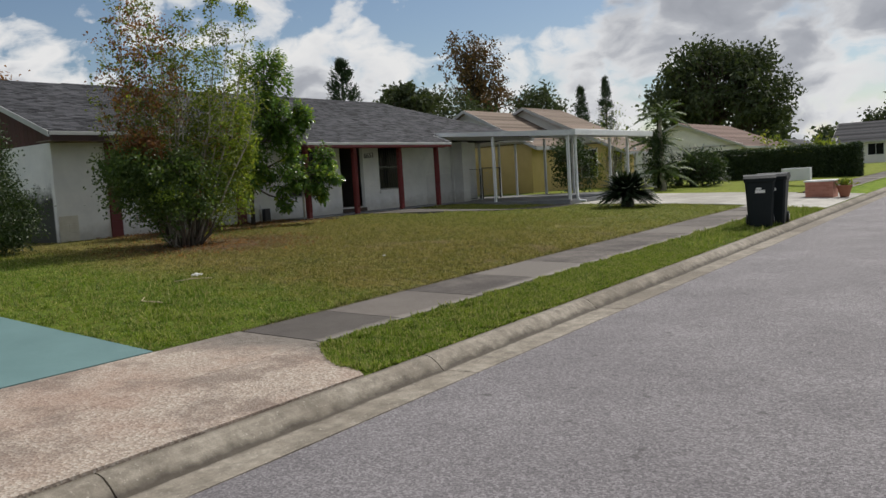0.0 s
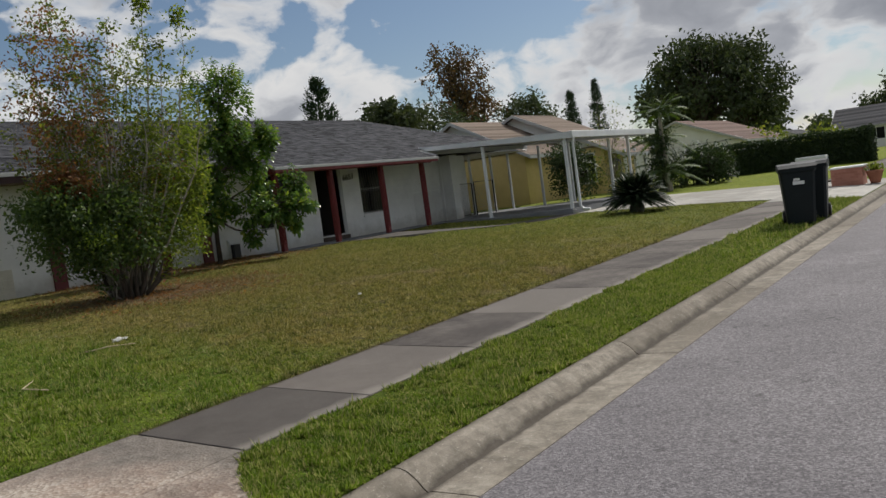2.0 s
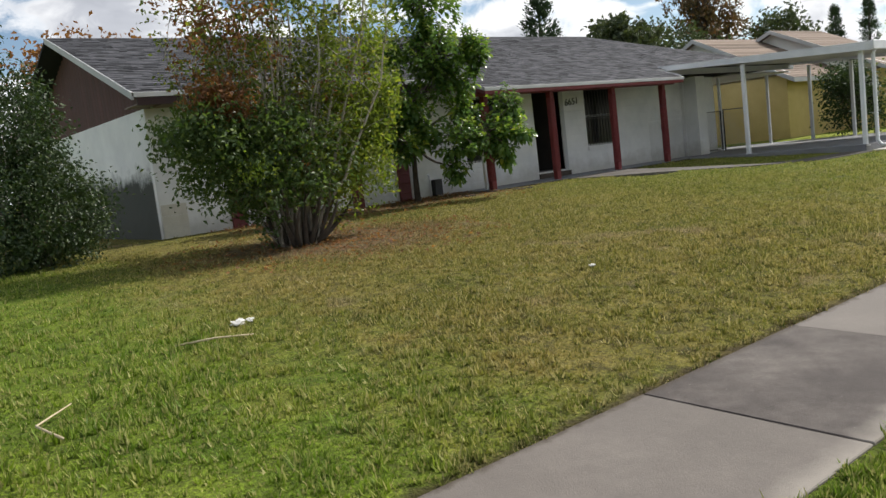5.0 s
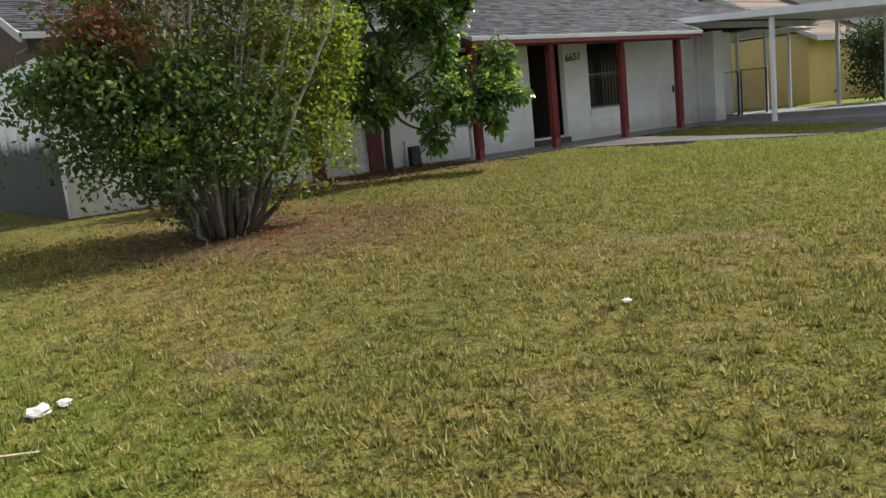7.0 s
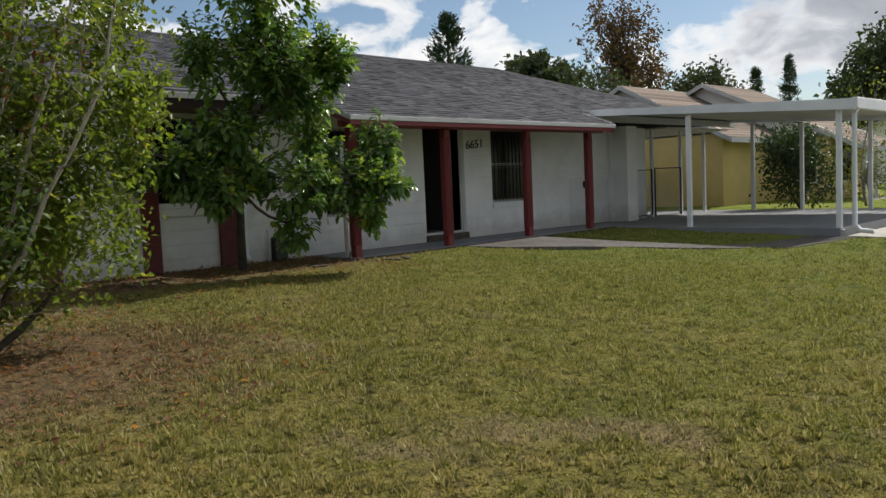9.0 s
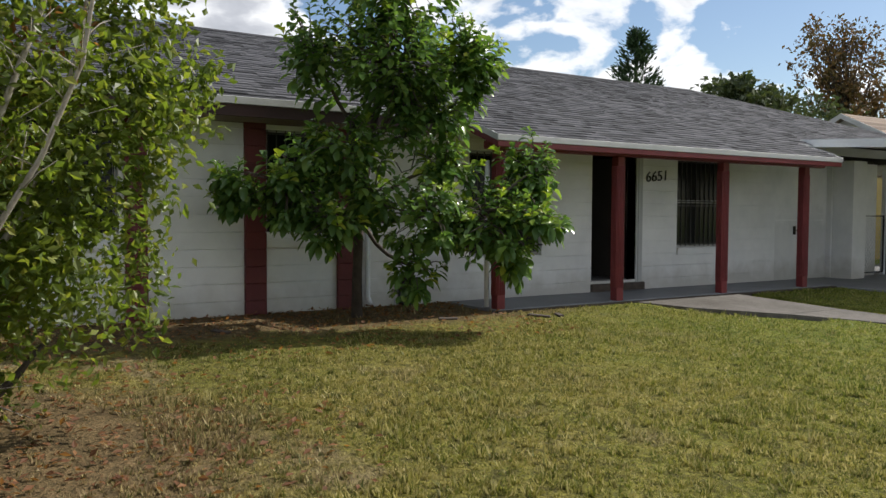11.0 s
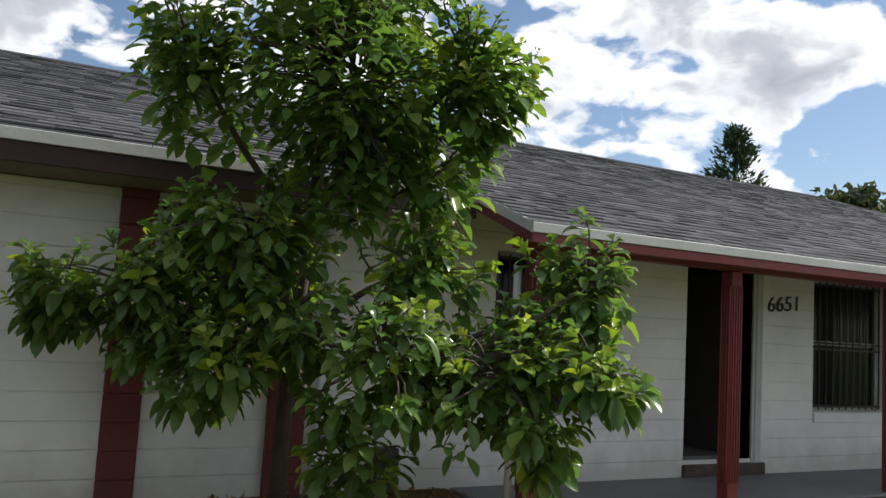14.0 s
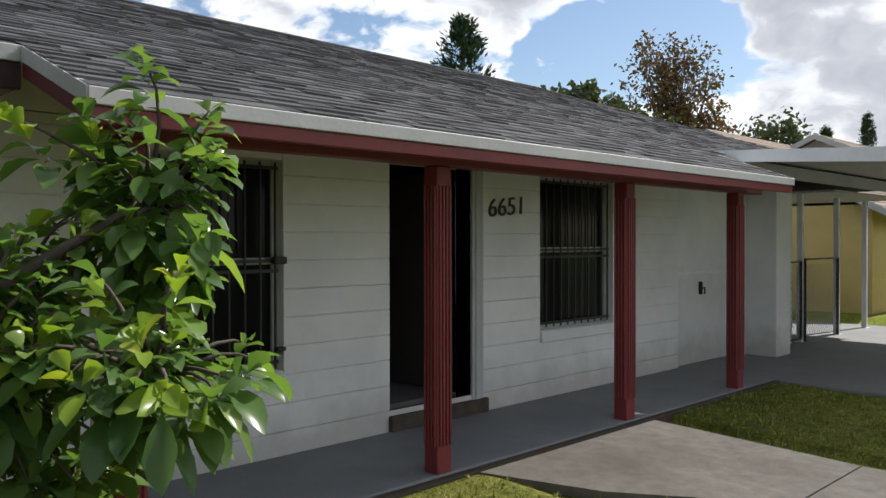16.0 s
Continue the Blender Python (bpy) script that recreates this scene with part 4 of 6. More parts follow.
part("roof_pan", bm, CARPANEL, carport, "beige ribbed underside of the carport roof")
for i in range(21):
    y = 24.5 + i * 0.31
    bm = prism([(-16.5, flat_roof_z(-16.5) - 0.044), (-11.02, flat_roof_z(-11.02) - 0.044), (-11.02, flat_roof_z(-11.02) - 0.005), (-16.5, flat_roof_z(-16.5) - 0.005)], y, y + 0.05)
    part("roof_rib", bm, WHITEMETAL, carport)
for y0, y1 in ((24.28, 24.36), (30.9, 30.98)):
    bm = prism([(-16.55, flat_roof_z(-16.55) - 0.13), (-10.95, flat_roof_z(-10.95) - 0.19), (-10.95, flat_roof_z(-10.95)), (-16.55, flat_roof_z(-16.55))], y0, y1)
    part("roof_edge", bm, WHITEMETAL, carport, "white metal edge beam")
part("gutter", boxes((-11.0, -10.90, 24.28, 30.98, 2.68, 2.875), bevel=0.01), WHITEMETAL, carport, "white metal gutter")
part("roof_edge", boxes((-16.6, -16.54, 24.4, 30.9, 3.02, 3.17)), WHITEMETAL, carport)


def slim_post(x, y, top, z=0.59, r=0.045, label="slim white metal post"):
    bm = boxes((x - r, x + r, y - r, y + r, z, top), bevel=0.006)
    p = part("carport_post", bm, WHITEMETAL, carport, label)
    part("foot_plate", boxes((x - r - 0.03, x + r + 0.03, y - r - 0.03, y + r + 0.03, z, z + 0.012)), WHITEMETAL, p)


for x, y in ((-14.13, 24.42), (-11.25, 24.42), (-15.6, 30.8), (-14.3, 30.8), (-12.65, 30.8), (-11.9, 30.8)):
    slim_post(x, y, flat_roof_z(x) - 0.19, 0.56 if x > -11.5 else 0.59)
for y in (27.9, 29.4, 30.75):
    slim_post(-17.0, y, 2.84, 0.59, 0.04)
tube_part("downspout", [([(-10.96, 24.50, 2.70), (-11.02, 24.50, 2.60), (-11.02, 24.50, 0.66), (-10.92, 24.48, 0.55), (-10.7, 24.46, 0.53)], 0.042)], WHITEMETAL, carport, "white downspout bent at its foot")

gate = thing("chain_link_gate", (-17.0, 28.2, 0.6), "chain link gate in a dark pipe frame beside the pier", "gate")
tube_part("gate_frame", [([(-16.95, 26.6, 0.66), (-16.95, 26.6, 1.82), (-16.95, 27.8, 1.82), (-16.95, 27.8, 0.66), (-16.95, 26.6, 0.66)], 0.022)], IRON, gate, "dark pipe frame")
tube_part("gate_frame", [([(-16.95, 27.95, 0.60), (-16.95, 27.95, 1.85), (-16.95, 29.3, 1.85), (-16.95, 29.3, 0.60)], 0.024)], IRON, gate)
runs = []
for i in range(28):
    for s in (-1, 1):
        a, b = 26.6 + i * 0.1, 26.6 + i * 0.1 + s * 1.1
        lo, hi = max(26.6, min(a, b)), min(29.3, max(a, b))
        za = 0.68 + (lo - a) * s if s > 0 else 0.68 + (a - hi)
        zb_ = 0.68 + (hi - a) if s > 0 else 0.68 + (a - lo)
        if hi - lo > 0.05:
            runs.append(([(-16.95, lo, za), (-16.95, hi, zb_)] if s > 0 else [(-16.95, hi, za), (-16.95, lo, zb_)], 0.003))
tube_part("wire_mesh", runs, GALV, gate, "galvanised wire mesh", 3)

path = thing("front_path", (-14.8, 21, 0.55), "sunlit concrete slab path from porch towards the carport drive", "path", kind="structure")
for poly in ([(-15.78, 19.45), (-15.0, 19.76), (-14.5, 20.15), (-14.11, 20.45), (-14.11, 21.62), (-15.78, 21.66)], [(-14.095, 20.46), (-13.4, 20.85), (-12.3, 21.3), (-12.3, 21.85), (-14.095, 21.62)], [(-12.285, 21.31), (-11.2, 22.1), (-10.9, 24.4), (-11.6, 24.4), (-11.9, 22.5), (-12.285, 21.86)]):
    bm = prism(poly, -0.09, 0.0, "z")
    for v in bm.verts:
        v.co.z += zg(v.co.x, v.co.y) + 0.014
    part("path_slab", bm, PATHWAY, path)
drive2 = thing("neighbour_drive", (-7, 27, 0.3), "pale concrete driveway crossing the sidewalk to the street", "driveway", kind="structure")
xs = [-11.15, -9.6, -8.0, -6.6, -5.62, -4.54, -3.42]
for a, b in zip(xs, xs[1:]):
    lo, hi = (24.5, 30.8) if a < -6 else (23.6, 30.2)
    for y0, y1 in ((lo, (lo + hi) / 2 - 0.005), ((lo + hi) / 2 + 0.005, hi)):
        slab("drive_slab", a + 0.006, b - 0.006, y0, y1, DRIVE, drive2, 0.1, 0.018)


# ---- plants ----
def clumps(rng, lobes, n, shell=0.55):
    """n points in a set of ellipsoids (x, y, z, rx, ry, rz, share), most of them near the outside."""
    w = np.array([l[6] for l in lobes], float)
    k = rng.choice(len(lobes), n, p=w / w.sum())
    L = np.array([l[:6] for l in lobes], float)[k]
    d = pick(rng, n)
    r = shell + (1 - shell) * rng.random(n) ** 0.7
    r *= 0.82 + 0.3 * rng.random(n)
    return L[:, :3] + d * L[:, 3:6] * r[:, None], d, k


def bent(a, b, sag, rng, n=5):
    a, b = Vector(a), Vector(b)
    side = Vector(rng.normal(size=3) * 0.06 * (b - a).length)
    return [a.lerp(b, i / (n - 1)) + side * math.sin(math.pi * i / (n - 1)) + Vector((0, 0, sag)) * math.sin(math.pi * i / (n - 1)) for i in range(n)]


def broadleaf_tree():
    """A slim tree: a high crown of upright leafy shoots, and low limbs that reach out and hang before the porch."""
    rng = np.random.default_rng(21)
    t = thing("fruit_tree", (-16.27, 15.33, 0.6), "small broad-leaved tree with large glossy green leaves by the porch", "tree")
    spine = [Vector(p) for p in ((-16.27, 15.33, 0.50), (-16.26, 15.33, 1.1), (-16.2, 15.33, 1.8), (-15.85, 15.3, 2.6), (-15.45, 15.25, 3.5), (-15.25, 15.2, 4.4), (-15.15, 15.15, 5.1))]
    wood_v, wood_f = [], []
    tube_into(wood_v, wood_f, spine, [0.07, 0.058, 0.052, 0.045, 0.035, 0.022, 0.008], 8)
    lists_part("trunk", wood_v, wood_f, DARKBARK, t, "thin dark trunk")
    # lobe: centre, radii, share of the shoots, height at which its limb leaves the trunk
    lobes = [(-15.15, 15.3, 3.45, 0.75, 0.95, 0.75, 5.0, 2.6), (-15.15, 15.15, 4.45, 0.7, 0.95, 0.95, 3.8, 3.5), (-14.75, 15.85, 3.5, 0.4, 0.55, 0.4, 1.2, 2.6), (-15.35, 14.4, 3.45, 0.45, 0.45, 0.4, 1.0, 2.6),
             (-16.0, 14.35, 2.15, 0.5, 0.62, 0.5, 3.0, 1.8), (-16.2, 13.85, 2.1, 0.3, 0.3, 0.24, 0.8, 1.8), (-15.55, 14.85, 2.5, 0.55, 0.6, 0.42, 2.2, 1.8),
             (-14.95, 15.5, 1.8, 0.5, 0.6, 0.5, 2.2, 1.8), (-14.75, 16.75, 2.3, 0.34, 0.42, 0.36, 1.2, 1.8), (-14.65, 16.1, 1.75, 0.42, 0.5, 0.42, 1.6, 1.8), (-14.35, 16.55, 1.8, 0.33, 0.36, 0.24, 1.0, 1.8),
             (-15.6, 14.7, 1.75, 0.45, 0.45, 0.3, 0.9, 1.8), (-15.3, 15.05, 2.05, 0.45, 0.45, 0.4, 1.1, 1.8), (-15.1, 15.75, 2.9, 0.5, 0.5, 0.4, 1.6, 2.6), (-15.0, 15.4, 1.25, 0.35, 0.4, 0.28, 0.9, 1.8), (-14.7, 16.45, 1.35, 0.25, 0.3, 0.25, 0.6, 1.8), (-15.1, 15.8, 2.35, 0.4, 0.45, 0.3, 1.2, 1.8), (-14.95, 16.35, 2.05, 0.3, 0.35, 0.3, 0.7, 1.8)]
    tips, d, which = clumps(rng, [l[:7] for l in lobes], 760, 0.3)
    tips = tips + np.clip(rng.normal(size=tips.shape) * 0.07, -0.12, 0.12)
    fits = (tips[:, 1] < 17.05) & ((tips[:, 2] > 1.7) | (tips[:, 1] < 16.65))
    tips, d, which = tips[fits], d[fits], which[fits]
    limb_v, limb_f = [], []
    hubs = []
    for l in lobes:
        j = min(range(len(spine)), key=lambda q: abs(spine[q].z - l[7]))
        hub = Vector(l[:3])
        hubs.append(hub)
        far = hub.y > 16.0 and hub.z < 2.5
        tube_into(limb_v, limb_f, bent(Vector((-15.0, 15.6, 1.6)) if far else spine[j], hub, 0.02 if far else -0.05, rng, 6), [0.034, 0.029, 0.025, 0.021, 0.017, 0.012], 6)
    old, young_leaf = ([], [], [], []), ([], [], [], [])
    for p, q, w in zip(tips, d, which):
        hub = hubs[w]
        high = w < 4
        start = hub.lerp(Vector(p), 0.15 + 0.3 * rng.random())
        end = Vector(p) + Vector((0, 0, 0.16 * rng.random() if high else 0.0))
        line = bent(start, end, 0.03, rng, 4)
        tube_into(limb_v, limb_f, line, [0.009, 0.007, 0.005, 0.003], 4)
        out = np.array(line[-1] - line[0])
        out = out / (np.linalg.norm(out) + 1e-6)
        axis = out * 0.55 + np.array([0, 0, 0.75 if high else 0.5])
        axis /= np.linalg.norm(axis)
        young = rng.random() < 0.36 and p[2] > lobes[w][2] - 0.1
        reach = 0.32 if high else 0.2
        n = int(rng.integers(13, 19)) if high else int(rng.integers(11, 17))
        u = np.cross(axis, [0.3, 0.5, 0.81])
        u /= np.linalg.norm(u)
        v = np.cross(axis, u)
        big = 0.8 + 0.4 * rng.random()
        for i in range(n):
            f = i / (n - 1)
            a = i * 2.4 + rng.random() * 0.8
            rad = u * math.cos(a) + v * math.sin(a)
            ww = rad * (1.1 - 0.5 * f) + axis * (0.05 + 0.85 * f) + rng.normal(size=3) * 0.14
            pt = np.array(line[-1]) - axis * reach * (1 - f)
            s = (0.118 + 0.060 * rng.random()) * big * (1.0 if f < 0.85 else 0.72)
            fresh = young and f > 0.5
            lists = young_leaf if fresh else old
            up_way = axis + rng.normal(size=3) * 0.15 if fresh else np.array([0, 0, 1.0]) + rng.normal(size=3) * 0.3
            for col, val in zip(lists, (pt, ww + [0, 0, 0.35 if fresh else 0.02], up_way, s)):
                col.append(val)
    lists_part("limb", limb_v, limb_f, DARKBARK, t)
    for name, rows, mat, slim, lab in (("crown", old, L_BROAD, 0.50, "dense glossy dark green leaves"), ("young_foliage", young_leaf, L_YOUNG, 0.44, "bright yellow-green young leaves")):
        at, way, upv, size = [np.array(c) for c in rows]
        broad_leaves(name, at, way, upv, size, size * slim, mat, t, lab)
    return t


L_YOUNG = leaf_mat("young_leaf", (0.13, 0.22, 0.025), (0.24, 0.33, 0.04), (0.36, 0.36, 0.05), 0.35, 0.4)
broadleaf_tree()


def stem_shrub():
    """A tall many-stemmed shrub: pale bare stems, dense low down, thin and airy at the top, with dry rusty sprays."""
    rng = np.random.default_rng(5)
    bx, by, bz = -13.02, 10.75, 0.52
    t = thing("tall_shrub", (bx, by, bz), "tall many-stemmed shrub, pale stems, green and rusty dry leaves", "shrub")
    sv_, sf_ = [], []
    at, way, size, rusty, dark = [], [], [], [], []
    for s in range(20):
        a = rng.random() * 2 * math.pi
        lean = rng.random() ** 0.6 * (1.7 if s % 3 else 1.1)
        tall = (3.9 - 0.9 * lean + rng.normal() * 0.3) if s < 11 else 1.4 + rng.random() * 1.2
        foot = Vector((bx + math.cos(a) * 0.26 * rng.random() * 1.4, by + math.sin(a) * 0.26, bz - 0.05))
        top = Vector((bx + math.cos(a) * lean * (0.6 if math.cos(a) > 0 else 1.0), by + math.sin(a) * lean, bz + tall))
        n = 8
        pts = []
        for i in range(n):
            f = i / (n - 1)
            out = f ** 0.95
            pts.append(Vector((foot.x + (top.x - foot.x) * out, foot.y + (top.y - foot.y) * out, foot.z + (top.z - foot.z) * f ** (0.85 if s < 11 else 1.3))) + Vector(rng.normal(size=3) * 0.04 * (i > 0)))
        r0 = 0.028 if s < 11 else 0.018
        tube_into(sv_, sf_, pts, [r0 * (1 - 0.85 * i / (n - 1)) for i in range(n)], 6)
        low = s >= 11
        for b in range(15 if not low else 14):
            f = 0.18 + 0.82 * rng.random()
            j = min(int(f * (n - 1)), n - 2)
            p = pts[j].lerp(pts[j + 1], f * (n - 1) - j)
            d = pick(rng, 1)[0] * np.array([1, 1, 0.5]) + np.array([math.cos(a), math.sin(a), 0.45]) * 0.5
            d /= np.linalg.norm(d)
            length = (0.30 + 0.42 * rng.random()) * (1.0 if p.z < 3.2 else 0.7)
            q = p + Vector(d * length)
            tube_into(sv_, sf_, [p, p.lerp(q, 0.5) + Vector((0, 0, 0.03)), q], [0.006, 0.004, 0.002], 3)
            h = p.z - bz
            count = int((26 if h < 2.4 else 15 if h < 3.6 else 8) * (0.6 + 0.8 * rng.random()))
            is_rust = rng.random() < (0.75 if (p.y < 10.7 and 2.1 < h < 4.6 and p.x > -13.4) else 0.08)
            for i in range(count):
                g = 0.1 + 0.95 * rng.random()
                at.append(np.array(p.lerp(q, g)) + rng.normal(size=3) * 0.045)
                way.append(pick(rng, 1)[0] + d * 0.5)
                size.append(0.045 + 0.03 * rng.random())
                rusty.append(is_rust)
                # low and away from the sun: leaves in the shade colour
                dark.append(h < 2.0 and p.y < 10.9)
    # tall leaders: along the row, in depth, height, and whether the upper leaves are dry
    row, deep = np.array([0.588, 0.81]), np.array([-0.81, 0.588])
    for off, back, tall, dry in ((-0.62, 0.1, 5.15, 0.7), (-0.95, -0.2, 4.5, 0.75), (-0.35, 0.3, 4.9, 0.6), (-1.2, 0.1, 3.9, 0.6), (0.12, -0.3, 4.4, 0.1), (0.5, 0.3, 4.2, 0.05), (0.9, 0.0, 5.05, 0.0), (1.1, -0.3, 4.2, 0.0),
                                 (1.5, 0.1, 4.8, 0.0), (1.3, 0.4, 3.5, 0.05), (-1.35, -0.3, 3.1, 0.3), (0.0, 0.5, 3.9, 0.15), (0.7, -0.5, 3.6, 0.05), (-0.7, -0.6, 3.3, 0.3), (-0.15, -0.55, 3.7, 0.2), (1.65, -0.2, 3.3, 0.0), (-0.5, 0.7, 4.3, 0.6), (0.3, -0.1, 4.7, 0.1)):
        foot = Vector((bx + row[0] * off * 0.16 + deep[0] * back * 0.3, by + row[1] * off * 0.16 + deep[1] * back * 0.3, bz - 0.05))
        pts = []
        for i in range(9):
            g = i / 8
            out = 1 - (1 - g) ** 1.9
            c = row * off * out + deep * back * out
            pts.append(Vector((bx + c[0], by + c[1], foot.z + tall * g)) + Vector(rng.normal(size=3) * 0.035 * (i > 0)))
        pts[0] = foot
        tube_into(sv_, sf_, pts, [0.027 * (1 - 0.86 * i / 8) for i in range(9)], 6)
        h = 1.2 + 0.3 * rng.random()
        while h < tall:
            g = h / tall
            j = min(int(g * 8), 7)
            p = pts[j].lerp(pts[j + 1], g * 8 - j)
            thin = 1 - max(0.0, (h - 2.6) / 3.2)
            bare = 0.25 < (tall - h) < 0.75 and tall > 4.6
            for q in range(1 if bare or rng.random() < 0.25 else int(rng.integers(1, 4)) if h > 2.0 else 2):
                d = pick(rng, 1)[0] * np.array([1, 1, 0.35]) + np.array([0, 0, 0.45])
                d /= np.linalg.norm(d)
                length = (0.14 + 0.36 * rng.random()) * (0.35 + 0.65 * thin)
                e = p + Vector(d * length)
                tube_into(sv_, sf_, [p, p.lerp(e, 0.5) + Vector((0, 0, 0.02)), e], [0.006, 0.004, 0.002], 3)
                dead = rng.random() < dry and h > 2.0
                count = int(rng.integers(10, 20))
                spots = rng.random(count) ** 0.6
                at += [np.array(p.lerp(e, float(z))) + rng.normal(size=3) * 0.05 for z in spots]
                way += [pick(rng, 1)[0] + d * 0.6 for z in spots]
                size += list(0.055 + 0.032 * rng.random(count))
                rusty += [dead] * count
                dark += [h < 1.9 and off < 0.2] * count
            h += 0.10 + 0.09 * rng.random()
    lists_part("stem", sv_, sf_, PALEBARK, t, "pale thin stems and twigs")
    bv, bf = [], []
    for i in range(22):
        a = i * 2.4 + rng.random()
        r = 0.10 + 0.16 * rng.random()
        foot = Vector((bx + math.cos(a) * r, by + math.sin(a) * r, bz - 0.08))
        out = Vector((math.cos(a), math.sin(a), 0)) * (0.18 + 0.55 * rng.random())
        top = foot + out + Vector((0, 0, 0.45 + 0.5 * rng.random()))
        tube_into(bv, bf, bent(foot, top, -0.03, rng, 5), [0.045, 0.038, 0.03, 0.022, 0.012], 6)
    lists_part("stump", bv, bf, DARKBARK, t, "dark crowded stem bases")
    at, way, size, rusty, dark = np.array(at), np.array(way), np.array(size), np.array(rusty), np.array(dark)
    masses = [((bx + 0.1, by - 0.45, bz + 1.2, 1.3, 1.15, 0.85), 265, 34, 0.12, 1, 0.0), ((bx + 0.3, by - 1.3, bz + 1.55, 0.6, 0.6, 0.4), 90, 30, 0.10, 1, 0.0), ((bx - 0.1, by + 0.6, bz + 0.95, 0.8, 0.75, 0.6), 110, 30, 0.11, 0, 0.0), ((bx + 0.1, by + 0.7, bz + 2.0, 0.7, 0.75, 0.7), 60, 26, 0.10, 0, 0.06), ((bx + 0.3, by + 1.45, bz + 2.3, 0.25, 0.32, 0.9), 44, 28, 0.08, 0, 0.0), ((bx + 0.3, by + 1.0, bz + 1.35, 0.32, 0.42, 0.75), 40, 30, 0.09, 0, 0.0), ((bx + 0.2, by + 1.48, bz + 1.35, 0.22, 0.22, 0.85), 24, 28, 0.07, 0, 0.0), ((bx + 0.1, by + 1.8, bz + 2.1, 0.2, 0.25, 0.45), 16, 24, 0.07, 0, 0.0), ((bx + 0.35, by - 1.1, bz + 1.95, 0.35, 0.35, 0.28), 60, 34, 0.10, 0, 0.92),
              ((bx, by - 0.7, bz + 2.8, 0.95, 0.95, 1.0), 55, 26, 0.10, 0, 0.5), ((bx, by - 0.65, bz + 4.0, 0.75, 0.8, 0.9), 34, 24, 0.10, 0, 0.55), ((bx + 0.05, by + 0.75, bz + 2.3, 0.6, 0.95, 1.1), 36, 24, 0.11, 0, 0.05),
              ((bx, by + 0.7, bz + 3.7, 0.65, 1.1, 0.8), 16, 18, 0.10, 0, 0.02), ((bx, by + 1.35, bz + 2.9, 0.4, 0.65, 0.35), 16, 24, 0.10, 0, 0.08), ((bx - 0.2, by + 0.9, bz + 4.2, 0.6, 0.9, 0.45), 8, 18, 0.09, 0, 0.05), ((bx - 0.35, by - 0.5, bz + 4.8, 0.3, 0.35, 0.3), 9, 24, 0.09, 0, 0.3), ((bx + 0.53, by + 0.73, bz + 4.95, 0.13, 0.13, 0.25), 9, 24, 0.07, 0, 0.0), ((bx + 0.88, by + 1.2, bz + 4.75, 0.12, 0.14, 0.2), 8, 24, 0.07, 0, 0.0)]
    for lobe, count, n, spread, is_dark, rust in masses:
        leaf = 0.058 if is_dark else 0.054
        low, _, _ = clumps(rng, [(*lobe, 1.0)], count, 0.1)
        for c in low:
            at = np.concatenate([at, c + rng.normal(size=(n, 3)) * spread])
            way = np.concatenate([way, pick(rng, n)])
            size = np.concatenate([size, leaf * (1 + 0.6 * rng.random(n))])
            rusty = np.concatenate([rusty, np.full(n, rng.random() < rust)])
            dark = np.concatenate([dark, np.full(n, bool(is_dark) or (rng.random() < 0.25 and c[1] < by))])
    # sunward side: leaves whose colour carries the sunlight
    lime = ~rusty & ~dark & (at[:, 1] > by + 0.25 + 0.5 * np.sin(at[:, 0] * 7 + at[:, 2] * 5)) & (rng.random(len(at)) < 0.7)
    for name, sel, mat, lab in (("green_foliage", ~rusty & ~dark & ~lime, L_SHRUB, "small olive and yellow-green leaves"), ("lime_foliage", lime, L_LIME, "yellow-green leaves with sunlight put into the colour"), ("dark_foliage", dark & ~rusty, L_SHADE, "dense lower leaves, green darkened as shade"), ("dry_foliage", rusty, L_RUST, "rusty brown dry leaves")):
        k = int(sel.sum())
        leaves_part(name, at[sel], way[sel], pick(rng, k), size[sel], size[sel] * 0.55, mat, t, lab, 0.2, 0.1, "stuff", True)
    c = np.array([bx + 0.75, by - 0.85, bz + 1.05]) + rng.normal(size=(230, 3)) * np.array([0.14, 0.16, 0.12])
    leaves_part("fresh_foliage", c, pick(rng, 230), pick(rng, 230), np.full(230, 0.052), np.full(230, 0.026), L_YOUNG, t, "bright lime fresh leaves", 0.2, 0.1, "stuff", True)


# Yellower, paler copy of the shrub leaf, coloured as if sunlit.
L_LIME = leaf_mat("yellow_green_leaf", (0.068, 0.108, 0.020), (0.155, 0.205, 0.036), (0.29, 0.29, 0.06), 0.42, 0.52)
stem_shrub()


